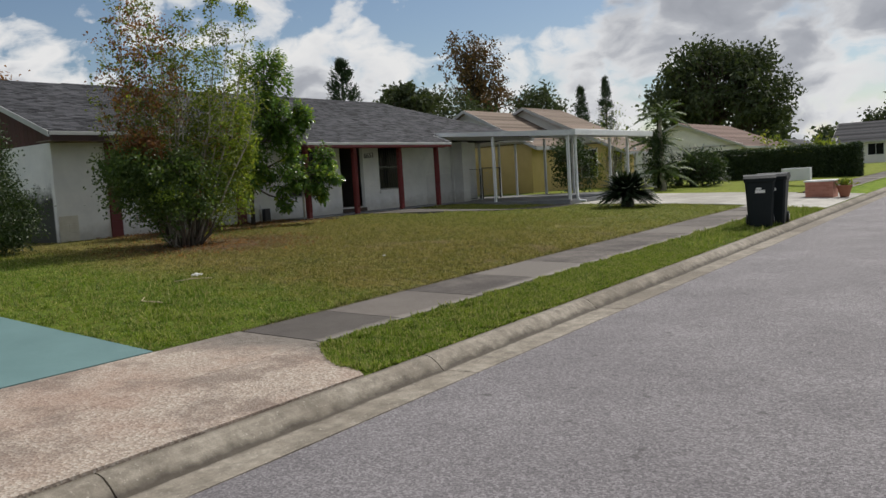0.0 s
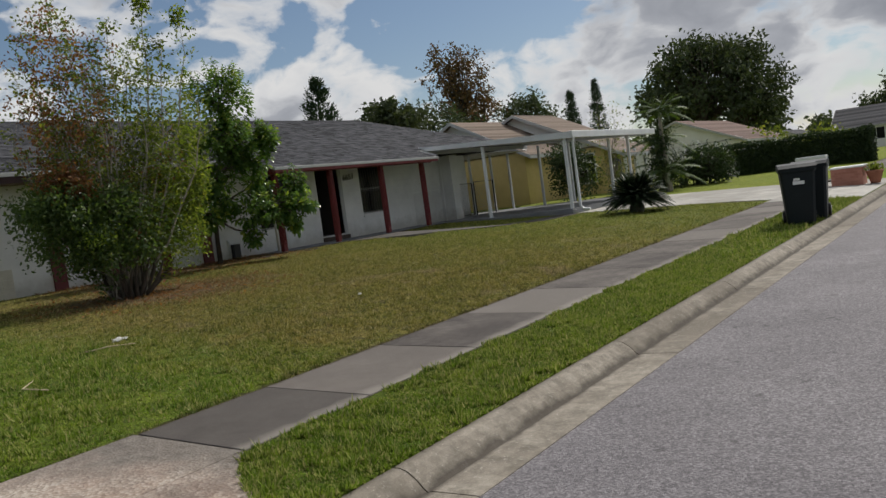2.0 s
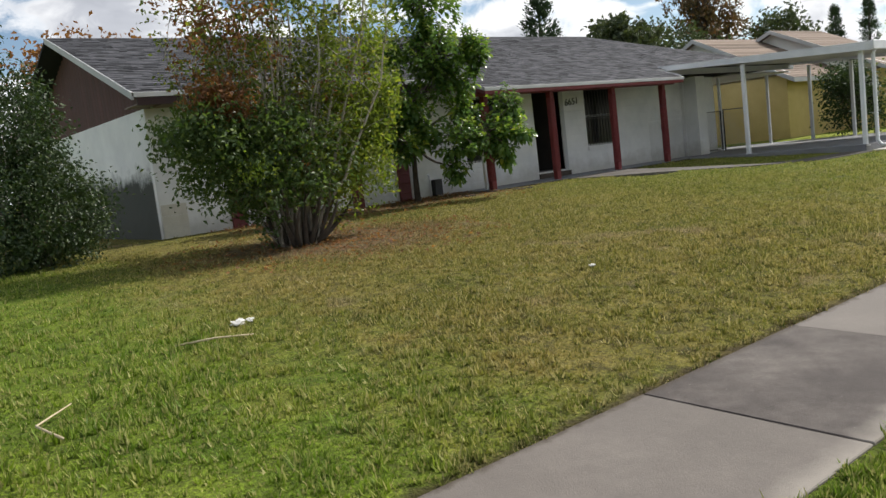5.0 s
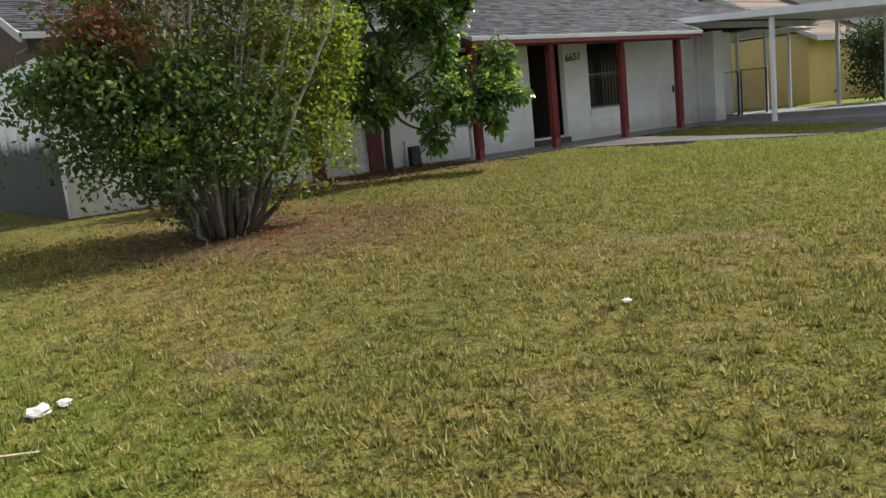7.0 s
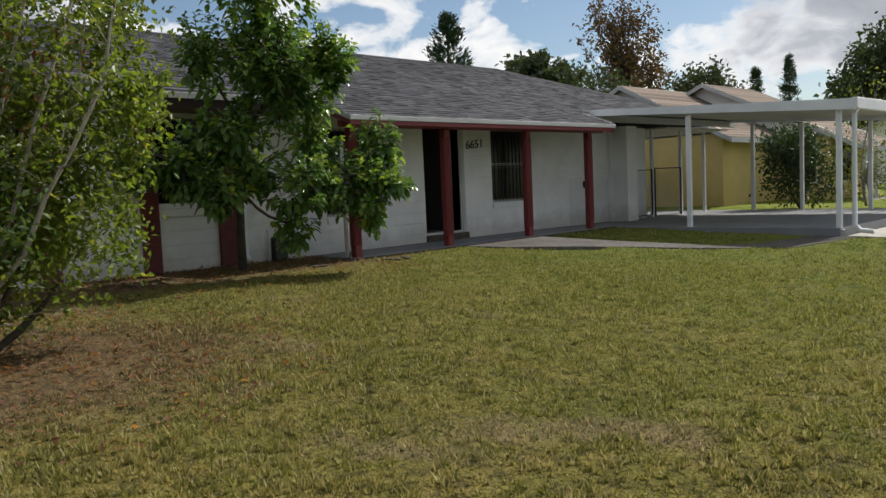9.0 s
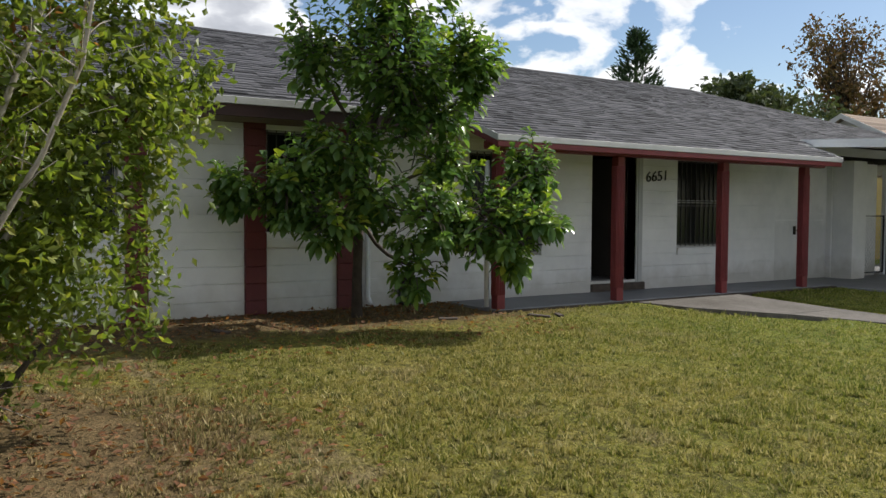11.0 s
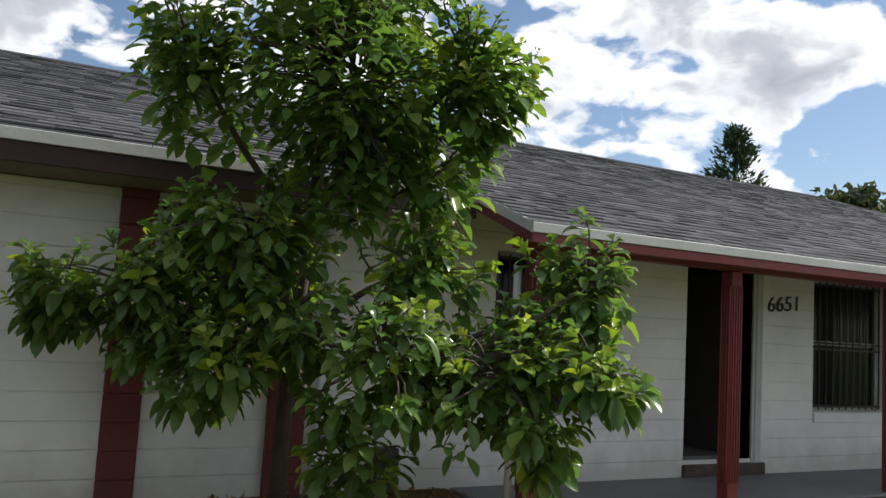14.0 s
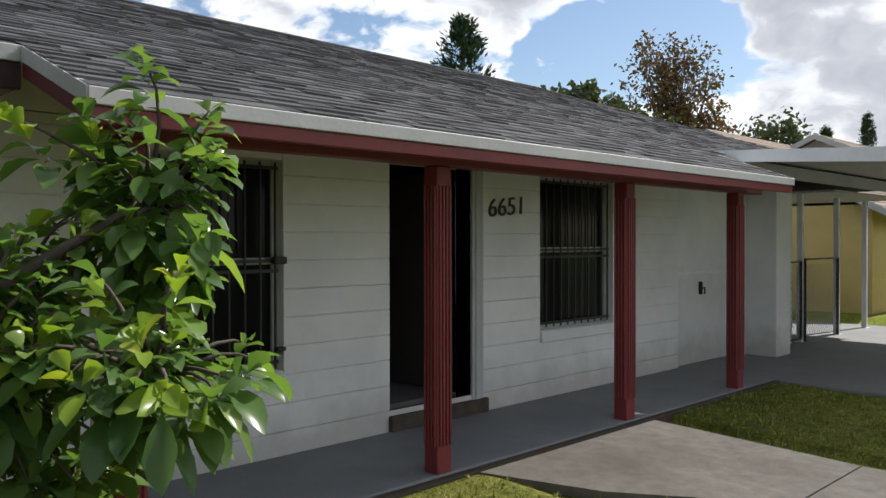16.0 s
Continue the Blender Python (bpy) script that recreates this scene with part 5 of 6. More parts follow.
def bush(name, base, lobes, n_clump, per, leaf, spread, mat, bark, label, category, seed, stems=7, trunk_r=0.04, shell=0.5, group="", kind_leaf="leaves"):
    """A bush or tree: limbs from the base to its clumps of leaves, with gaps and an uneven outline."""
    rng = np.random.default_rng(seed)
    t = thing(name, base, label, category, group)
    c, d, k = clumps(rng, lobes, n_clump, shell)
    v, f = [], []
    hubs = [Vector(l[:3]) for l in lobes]
    for h in hubs:
        tube_into(v, f, bent(base, h, 0.0, rng, 6), [trunk_r * (1 - 0.13 * i) for i in range(6)], 7)
    for i in range(0, n_clump, max(1, n_clump // (stems * 12))):
        h = hubs[k[i]]
        a = Vector(base).lerp(h, 0.55 + 0.4 * rng.random())
        tube_into(v, f, bent(a, c[i], 0.0, rng, 4), [trunk_r * 0.3, trunk_r * 0.22, trunk_r * 0.15, trunk_r * 0.07], 4)
    lists_part("trunk" if category == "tree" else "stem", v, f, bark, t)
    at = np.repeat(c, per, 0) + rng.normal(size=(n_clump * per, 3)) * spread
    way = pick(rng, len(at)) + np.repeat(d, per, 0) * 0.5
    s = leaf * (0.7 + 0.6 * rng.random(len(at)))
    leaves_part("crown", at, way, pick(rng, len(at)), s, s * 0.55, mat, t, "", 0.2, 0.15, "stuff", True)
    return t


bush("dark_bush", (-15.6, 8.1, 0.52), [(-15.6, 8.1, 1.35, 1.0, 0.95, 0.9, 3), (-15.6, 7.9, 2.5, 0.85, 0.7, 0.9, 2), (-15.7, 7.5, 3.6, 0.5, 0.4, 0.8, 0.6), (-15.2, 7.4, 1.6, 0.9, 0.9, 1.1, 1.8)], 1000, 30, 0.062, 0.11, L_DARK, PALEBARK,
     "large dark green bush beside the house end wall", "bush", 31, shell=0.45)


def palm_fronds(rng, crown, n, length, mat, t, rise_=0.9, sag=0.9, leaflet=0.3, stiff=False, name="frond"):
    """Feather fronds: a bent rib with many narrow leaflets each side. Every frond is a part."""
    for i in range(n):
        a = i * 2.399 + rng.random() * 0.4
        up = rise_ * (0.15 + 0.85 * ((i + 0.5) / n))
        L = length * (0.8 + 0.3 * rng.random())
        out = Vector((math.cos(a), math.sin(a), 0))
        pts = [Vector(crown) + out * (L * f) * math.cos(up * 1.1) + Vector((0, 0, L * (math.sin(up * 1.1) * f - sag * f * f * (0.7 - 0.4 * up)))) for f in np.linspace(0, 1, 9)]
        at, way, upv, size = [], [], [], []
        for f in np.linspace(0.12, 0.99, 22):
            j = min(int(f * 8), 7)
            p = pts[j].lerp(pts[j + 1], f * 8 - j)
            d = (pts[j + 1] - pts[j]).normalized()
            side = d.cross(Vector((0, 0, 1))).normalized()
            for s in (-1, 1):
                at.append(p), way.append(np.array(side) * s + np.array(d) * 0.7 + np.array([0, 0, 0.15 if stiff else -0.25]))
                upv.append((0, 0, 1)), size.append(leaflet * (1 - 0.55 * abs(f - 0.4)))
        size = np.array(size)
        fr = leaves_part(name, np.array(at, float), np.array(way, float), np.array(upv, float), size, size * (0.22 if stiff else 0.15), mat, t, "", 0.1, 0.2, "", True)
        v, ff = [], []
        tube_into(v, ff, pts, [0.012 * (1 - 0.8 * q / 8) for q in range(9)], 4)
        lists_part("rib", v, ff, mat, fr)


def sago(x, y, n, length, seed, label):
    rng = np.random.default_rng(seed)
    z = zg(x, y)
    t = thing("sago_palm", (x, y, z), label, "palm", "sago palms")
    v, f = [], []
    tube_into(v, f, [Vector((x, y, z - 0.05)), Vector((x, y, z + 0.15)), Vector((x, y, z + 0.32 * length))], [0.19, 0.2, 0.12], 10)
    lists_part("trunk", v, f, DARKBARK, t)
    palm_fronds(rng, (x, y, z + 0.30 * length), n, length, L_CYCAD, t, 1.2, 0.75, 0.23, True)


L_CYCAD = leaf_mat("cycad_leaflet", (0.010, 0.022, 0.009), (0.024, 0.046, 0.016), (0.05, 0.08, 0.03), 0.6, 0.12)
sago(-8.75, 23.2, 210, 0.95, 3, "dark green sago palm with stiff arching fronds on lawn")
sago(-11.9, 38.5, 110, 1.7, 4, "tall dark sago palm in front of the clipped hedge")
sago(-12.9, 39.3, 90, 1.6, 8, "tall dark sago palm in front of the clipped hedge")


def palm_tree(x, y, tall, seed):
    rng = np.random.default_rng(seed)
    z = zg(x, y)
    t = thing("palm_tree", (x, y, z), "small feather palm with a slim trunk and arching fronds", "palm")
    v, f = [], []
    pts = [Vector((x + 0.06 * math.sin(i), y, z - 0.05 + tall * i / 6)) for i in range(7)]
    tube_into(v, f, pts, [0.14, 0.10, 0.09, 0.085, 0.08, 0.08, 0.07], 9)
    lists_part("trunk", v, f, PALEBARK, t)
    palm_fronds(rng, pts[-1], 20, 1.35, L_PALM, t, 1.0, 0.9, 0.36)


palm_tree(-11.85, 34.4, 3.2, 6)
palm_tree(-12.3, 34.9, 2.1, 7)
palm_tree(-11.7, 34.0, 0.8, 12)

# shrubs behind the carport
bush("round_bush", (-14.9, 32.2, 0.6), [(-14.9, 32.2, 1.7, 1.1, 1.0, 1.1, 2), (-15.3, 32.3, 2.3, 0.7, 0.7, 0.6, 1)], 200, 22, 0.11, 0.16, L_DARK, DARKBARK, "rounded dark green bush beside the yellow wall", "bush", 41)
bush("bare_shrub", (-13.3, 32.6, 0.6), [(-13.3, 32.6, 1.6, 1.0, 0.8, 0.9, 1), (-13.1, 32.6, 3.2, 0.8, 0.7, 0.9, 0.35)], 90, 12, 0.09, 0.2, L_SHRUB, PALEBARK, "half-bare twiggy shrub with sparse leaves", "bush", 42, stems=14, trunk_r=0.035)
bush("low_bush", (-12.4, 36.3, 0.55), [(-12.4, 36.2, 1.0, 0.9, 0.9, 0.5, 1)], 60, 18, 0.1, 0.14, L_DARK, DARKBARK, "low dark bush below the porch window", "bush", 43)

# trees beyond the roofs
def conifer(x, y, z0, top, r, seed, label, droop=0.25, tiers=15):
    rng = np.random.default_rng(seed)
    t = thing("conifer", (x, y, z0), label, "tree")
    v, f = [], []
    tube_into(v, f, [Vector((x, y, z0 + (top - z0) * i / 6)) for i in range(7)], [0.16 * (1 - 0.14 * i) for i in range(7)], 7)
    lists_part("trunk", v, f, DARKBARK, t)
    at, way = [], []
    lo = z0 + (top - z0) * 0.2
    for i in range(tiers * 16):
        g = rng.random() ** 0.8
        z = lo + (top - lo) * g
        rr = r * (1 - g) ** 0.6 * (0.6 + 0.6 * rng.random())
        a = rng.random() * 2 * math.pi
        end = np.array([x + math.cos(a) * rr, y + math.sin(a) * rr, z + 0.25 * rr])
        for j in range(26):
            h = 0.35 + 0.65 * rng.random()
            at.append(np.array([x, y, z]) * (1 - h) + end * h + rng.normal(size=3) * 0.07)
            way.append([math.cos(a), math.sin(a), 0.9] + rng.normal(size=3) * 0.5)
    n = len(at)
    leaves_part("crown", np.array(at), np.array(way), pick(rng, n), np.full(n, 0.17), np.full(n, 0.05), L_CONE, t, "", 0.1, 0.0, "stuff", True)


conifer(-25.3, 29.1, 0.6, 7.35, 1.35, 51, "dense dark green conical cedar behind the roof")
bush("spiky_tree", (-26.4, 35.4, 0.6), [(-26.4, 35.4, 5.6, 1.9, 1.9, 0.8, 2), (-26.4, 35.4, 6.2, 1.3, 1.3, 0.5, 1)], 80, 34, 0.28, 0.17, L_OAK, DARKBARK, "flat-topped dark tree with spreading tufted limbs", "tree", 52, trunk_r=0.12)
L_FALL = leaf_mat("autumn_leaf", (0.050, 0.050, 0.022), (0.13, 0.075, 0.035), (0.22, 0.10, 0.045), 0.7, 0.2)
bush("rusty_tree", (-31.4, 50.2, 0.5), [(-31.4, 50.2, 9.2, 2.7, 2.7, 2.7, 3), (-30.6, 50.4, 7.0, 2.3, 2.3, 1.6, 1.5), (-32.2, 50.0, 10.6, 1.5, 1.5, 1.4, 1)], 165, 24, 0.25, 0.24, L_FALL, DARKBARK, "tall thin-leaved tree with rusty brown autumn crown", "tree", 53, stems=14, trunk_r=0.16, shell=0.2)
bush("green_tree", (-30.0, 44.0, 0.5), [(-30.0, 44.0, 5.6, 2.4, 2.4, 1.6, 2), (-32.5, 44.0, 5.2, 2.0, 2.0, 1.5, 1.5), (-28.0, 45.0, 4.6, 1.6, 1.6, 1.2, 1)], 260, 22, 0.28, 0.3, L_OAK, DARKBARK, "dark green tree massed behind the roofs", "tree", 54, trunk_r=0.16)
bush("green_tree", (-27.5, 52.0, 0.5), [(-27.5, 52.0, 6.0, 1.9, 1.9, 1.5, 2)], 120, 22, 0.28, 0.28, L_OAK, DARKBARK, "rounded dark green tree behind the tan roof", "tree", 55, trunk_r=0.14)
bush("orange_tree", (-34.0, 11.5, 0.5), [(-34.0, 14.0, 6.2, 1.6, 2.0, 1.1, 2), (-33.0, 16.2, 5.9, 1.4, 1.6, 0.9, 1)], 120, 20, 0.22, 0.28, L_RUST, DARKBARK, "orange autumn tree behind the grey roof", "tree", 56, trunk_r=0.15)
for x, y, top, seed in ((-29.0, 62.0, 8.4, 57), (-27.0, 62.5, 8.9, 58)):
    conifer(x, y, 0.5, top, 1.0, seed, "slender tiered pine far behind the roofs")
bush("oak_tree", (-25.5, 86.0, 0.4), [(-25.5, 86.0, 9.0, 6.2, 6.0, 4.6, 4), (-21.3, 86.0, 7.8, 3.9, 4.5, 4.0, 2), (-29.6, 87.0, 7.4, 3.8, 4.5, 3.6, 2), (-27.0, 86.0, 12.0, 3.4, 3.6, 1.9, 1.3), (-21.8, 86.0, 11.2, 2.6, 3.0, 1.8, 1.0)], 430, 30, 0.5, 0.46, L_OAK, DARKBARK, "huge spreading dark green oak behind the houses", "tree", 59, stems=12, trunk_r=0.55, shell=0.45)
bush("oak_tree", (-7.0, 110.0, 0.4), [(-6.0, 110.0, 6.5, 6.0, 5.0, 4.2, 2), (-1.0, 111.0, 8.0, 6.0, 5.0, 5.5, 3), (-11.0, 111.0, 4.6, 3.6, 4.0, 2.6, 1)], 520, 26, 0.55, 0.5, L_OAK, DARKBARK, "spreading dark green oak at the street's end", "tree", 60, stems=10, trunk_r=0.5)
bush("shrub_row", (-15.5, 66.0, 0.4), [(-15.5, 66.0, 1.8, 2.2, 1.5, 1.4, 1), (-12.0, 67.0, 1.6, 2.0, 1.5, 1.3, 1), (-18.5, 66.0, 1.6, 1.8, 1.5, 1.2, 1)], 160, 20, 0.3, 0.3, L_SHRUB, DARKBARK, "loose green shrubs before the far houses", "bush", 61)


def far_wood(name, x0, x1, y, z0, tall, seed, label):
    rng = np.random.default_rng(seed)
    n = 500
    cx = x0 + (x1 - x0) * rng.random(n)
    top = tall * (0.55 + 0.45 * np.sin(cx * 0.21) ** 2) * (0.75 + 0.3 * np.sin(cx * 0.67 + 1.0))
    c = np.stack([cx, y + rng.normal(size=n) * 3, z0 + top * rng.random(n) ** 0.6], 1)
    per = 20
    at = np.repeat(c, per, 0) + rng.normal(size=(n * per, 3)) * 0.7
    s = 0.7 + 0.5 * rng.random(len(at))
    tagged(leaves_part(name, at, pick(rng, len(at)), pick(rng, len(at)), s, s * 0.6, L_OAK, None, label, 0.2, 0.1, "stuff", True), category="woods")


far_wood("far_trees", -62, -26, 118, 0, 9.0, 71, "dark band of trees beyond the houses")
far_wood("far_trees", -28, 14, 150, 0, 7.0, 72, "low band of trees beyond the street")


def hedge():
    rng = np.random.default_rng(81)
    t = thing("hedge", (-9.7, 46.0, 0.3), "long clipped dark green hedge with a flat top", "hedge")
    x0, x1, y0, y1, z0 = -14.5, -5.9, 45.2, 46.8, 0.25
    core = boxes((x0 + 0.2, x1 - 0.2, y0 + 0.2, y1 - 0.2, z0, 1.75))
    part("core", core, L_HEDGE, t)
    n = 24000
    p = np.stack([x0 + (x1 - x0) * rng.random(n), y0 + (y1 - y0) * rng.random(n), z0 + 1.72 * rng.random(n)], 1)
    face = rng.random(n)
    p[face < 0.6, 1] = y0 + np.abs(rng.normal(size=(face < 0.6).sum())) * 0.08
    top = (face > 0.6) & (face < 0.88)
    p[top, 2] = z0 + 1.70 + rng.normal(size=top.sum()) * 0.05 + 0.06 * np.sin(p[top, 0] * 2)
    end = face > 0.88
    p[end, 0] = x1 - np.abs(rng.normal(size=end.sum())) * 0.08
    s = 0.09 + 0.06 * rng.random(n)
    leaves_part("foliage", p, pick(rng, n), pick(rng, n), s, s * 0.6, L_HEDGE, t, "", 0.2, 0.1, "stuff", True)


hedge()


# ---- neighbouring houses ----
def gable_house(name, label, x0, x1, y0, y1, z0, eave, ridge_x, ridge_z, wall_mat, roof_mat, gable_mat, windows=(), over=0.45):
    """A low house whose ridge runs along y: walls, gable ends, two roof slopes, fascia and windows (x or y face)."""
    t = thing(name, ((x0 + x1) / 2, (y0 + y1) / 2, z0), label, "house")
    for row in ((x0, x1, y0, y0 + 0.2), (x0, x1, y1 - 0.2, y1), (x0, x0 + 0.2, y0 + 0.2, y1 - 0.2), (x1 - 0.2, x1, y0 + 0.2, y1 - 0.2)):
        part("wall", boxes((*row, z0 - 0.3, eave)), wall_mat, t)
    for y in (y0 + 0.02, y1 - 0.12):
        part("gable", prism([(x0 - 0.1, eave), (x1 + 0.1, eave), (ridge_x, ridge_z - 0.1)], y, y + 0.1), gable_mat, t, "pale gable end")
    part("ceiling", boxes((x0, x1, y0, y1, eave - 0.06, eave - 0.002)), gable_mat, t)
    for side, xe in ((-1, x0 - over), (1, x1 + over)):
        k = (ridge_z - eave) / abs(ridge_x - (x1 if side > 0 else x0))
        ze = eave - over * k + 0.02
        bm = prism([(xe, ze), (ridge_x, ridge_z), (ridge_x, ridge_z - 0.09), (xe, ze - 0.09)], y0 - 0.35, y1 + 0.35)
        rf = part("roof", bm, roof_mat, t)
        n = 22
        for i in range(n):
            f0, f1 = i / n, (i + 1.15) / n
            xa, xb = xe + (ridge_x - xe) * f0, xe + (ridge_x - xe) * min(f1, 1)
            za, zb_ = ze + (ridge_z - ze) * f0 + 0.014, ze + (ridge_z - ze) * min(f1, 1) + 0.002
            part("shingle_course", prism([(xa, za), (xb, zb_), (xb, zb_ - 0.004), (xa, za - 0.014)], y0 - 0.35, y1 + 0.35), roof_mat, rf)
        part("fascia", boxes((xe - 0.02, xe + 0.02, y0 - 0.36, y1 + 0.36, ze - 0.16, ze - 0.005)), FASCIA, t)
        for y in (y0 - 0.39, y1 + 0.36):
            part("rake_board", prism([(xe, ze - 0.15), (ridge_x, ridge_z - 0.15), (ridge_x, ridge_z), (xe, ze)], y, y + 0.03), FASCIA, t)
    for face, a, b, c, d in windows:
        if face == "x":
            w = part("window", boxes((x1 - 0.02, x1 + 0.03, a - 0.06, b + 0.06, c - 0.06, d + 0.06)), WHITEPAINT, t)
            part("pane", boxes((x1 + 0.031, x1 + 0.036, a, (a + b) / 2 - 0.02, c, d), (x1 + 0.031, x1 + 0.036, (a + b) / 2 + 0.02, b, c, d)), GLASS, w)
        else:
            w = part("window", boxes((a - 0.06, b + 0.06, y0 - 0.03, y0 + 0.02, c - 0.06, d + 0.06)), WHITEPAINT, t)
            part("pane", boxes((a, (a + b) / 2 - 0.02, y0 - 0.036, y0 - 0.031, c, d), ((a + b) / 2 + 0.02, b, y0 - 0.036, y0 - 0.031, c, d)), GLASS, w)
    return t


n1 = gable_house("neighbour_house", "low yellow stucco house with pale gable and tan roof", -24.6, -17.7, 33.4, 41.0, 0.6, 2.95, -21.15, 4.75, YELLOW, TANSHINGLE, CREAM)
part("gable_vent", boxes((-21.35, -20.95, 33.36, 33.42, 3.75, 4.15), *[(-21.33, -20.97, 33.33, 33.36, 3.78 + i * 0.07, 3.81 + i * 0.07) for i in range(5)]), CREAM, n1, "louvred gable vent")
n2 = gable_house("neighbour_house", "yellow stucco house with wide tan roof and white porch posts", -25.0, -15.9, 37.6, 41.2, 0.55, 2.85, -20.3, 4.95, YELLOW, TANSHINGLE, CREAM,
                 [("x", 38.4, 39.4, 1.2, 2.4), ("y", -17.2, -16.4, 1.2, 2.5)], over=1.2)
for y in (37.5, 38.7, 39.9, 41.1):
    part("porch_post", boxes((-14.9, -14.78, y - 0.06, y + 0.06, 0.5, 2.5), bevel=0.01), WHITEPAINT, n2, "white porch post")
part("porch_slab", boxes((-15.9, -14.6, 37.4, 41.4, 0.3, 0.56)), DRIVE, n2)
n3 = gable_house("far_house", "low pale house with a brown shingle roof behind the hedge", -24.5, -15.6, 60.0, 72.0, 0.4, 2.7, -20.0, 4.55, CREAM, BROWNSHINGLE, CREAM,
                 [("x", 61.5, 62.3, 1.2, 2.3), ("x", 62.9, 63.7, 1.2, 2.3), ("y", -19.6, -18.0, 1.2, 2.3), ("y", -17.6, -16.4, 0.9, 2.3)])
n4 = gable_house("far_house", "long cream house with a dark grey roof far down the street", -10.0, -2.0, 87.0, 105.0, 0.4, 2.9, -6.0, 4.8, CREAM, SHINGLE, CREAM,
                 [("x", 90.0, 91.4, 1.3, 2.4), ("x", 94.0, 95.4, 1.3, 2.4), ("x", 99.0, 100.4, 1.3, 2.4)])
n4.rotation_euler = (0, 0, radians(-90))
n5 = gable_house("far_house", "small cream house with a grey roof beyond the hedge", -21.5, -16.5, 88.0, 96.0, 0.4, 2.3, -19.0, 3.4, CREAM, SHINGLE, CREAM)
bush("far_hedge", (-2.0, 78.0, 0.4), [(-3.5, 78.0, 1.0, 2.0, 0.8, 0.6, 1), (-0.5, 78.0, 1.0, 2.0, 0.8, 0.6, 1)], 90, 20, 0.25, 0.2, L_HEDGE, DARKBARK, "low dark hedge down the street", "hedge", 62)


# ---- things along the street ----
def wheelie_bin(x, y, turn):
    """A large wheeled bin: tapered body, domed lid, handle bar, axle and two wheels. Built at the origin, then turned."""
    t = thing("wheelie_bin", (0, 0, 0), "dark teal plastic wheelie bin with closed lid on verge", "bin", "wheelie bins")
    bm = bmesh.new()
    rings = [(0.0, 0.25, 0.24), (0.06, 0.27, 0.26), (0.55, 0.305, 0.31), (0.92, 0.335, 0.355), (0.96, 0.36, 0.38), (1.0, 0.36, 0.38)]
    loops = []
    for z, hx, hy in rings:
        pts = []
        for sx, sy in ((1, 1), (-1, 1), (-1, -1), (1, -1)):
            c = 0.05
            for q in ((0, 1), (1, 0)) if sx * sy > 0 else ((1, 0), (0, 1)):
                pts.append(bm.verts.new((sx * (hx - c * q[0]), sy * (hy - c * q[1]), z)))
        loops.append(pts)
    for a, b in zip(loops, loops[1:]):
        for i in range(8):
            bm.faces.new((a[i], a[(i + 1) % 8], b[(i + 1) % 8], b[i]))
    bm.faces.new(loops[0][::-1])
    bm.faces.new(loops[-1])
    bmesh.ops.recalc_face_normals(bm, faces=bm.faces)
    body = part("body", bm, BINPLASTIC, t)
    bm = prism([(-0.41, 0.985), (0.39, 0.985), (0.40, 1.02), (0.30, 1.075), (0.0, 1.10), (-0.30, 1.075), (-0.41, 1.03)], -0.365, 0.365, "x")
    lid = part("lid", bm, BINPLASTIC, t, "domed dark lid")
    tube_part("handle", [([(-0.30, -0.38, 0.96), (-0.30, -0.46, 1.0), (0.30, -0.46, 1.0), (0.30, -0.38, 0.96)], 0.017)], BINPLASTIC, t)
    for s in (-1, 1):
        w = tube_part("wheel", [([(s * 0.26, -0.27, 0.125), (s * 0.32, -0.27, 0.125)], 0.125)], RUBBER, t, "", 20)
        tube_part("hub", [([(s * 0.322, -0.27, 0.125), (s * 0.33, -0.27, 0.125)], 0.06)], GALV, w, "", 12)
    part("badge", boxes((-0.11, 0.11, 0.352, 0.36, 0.72, 0.78), (-0.03, 0.09, 0.352, 0.362, 0.79, 0.83)), WHITEPAINT, t, "pale worn emblem")
    t.matrix_basis = pose(x, y, zg(x, y) - 0.003, 0, 0, turn) @ Matrix.Diagonal((0.86, 0.86, 1, 1))
    return t


b1 = wheelie_bin(-3.68, 18.2, 196)
copy_thing(b1, pose(-3.62, 19.1, zg(-3.62, 19.1) - 0.003, 0, 0, 186))

planter = thing("brick_planter", (-4.2, 28.5, 0.2), "low salmon brick planter box beside the drive", "planter")
pz = zg(-4.2, 27.9)
part("box", boxes((-4.75, -3.95, 27.7, 28.5, pz - 0.05, pz + 0.5)), BRICK, planter)
part("coping", boxes((-4.79, -3.91, 27.66, 28.54, pz + 0.502, pz + 0.55), bevel=0.01), WHITEPAINT, planter)
bm_b = box(bmesh.new(), 0, 0.19, -0.012, 0, 0, 0.058, 0.003)
brick_me = bpy.data.meshes.new("brick")
bm_b.to_mesh(brick_me)
bm_b.free()
brick_me.materials.append(BRICK)
for i in range(7):
    for j in range(4):
        x = -4.75 + j * 0.2 + (0.1 if i % 2 else 0)
        if x + 0.19 < -3.94:
            ob = new("brick", brick_me)
            ob.parent = planter
            ob.location = (x + 4.2, 27.698 - 28.5, pz + 0.01 + i * 0.068 - 0.2)
pot = thing("flower_pot", (-3.7, 28.0, pz), "terracotta flower pot with a small pale succulent", "pot")
v, f = [], []
tube_into(v, f, [Vector((-3.68, 28.0, pz + z)) for z in (0.0, 0.06, 0.22, 0.30, 0.32, 0.36)], [0.12, 0.14, 0.19, 0.21, 0.23, 0.23], 18)
lists_part("vessel", v, f, TERRA, pot)
rng = np.random.default_rng(9)
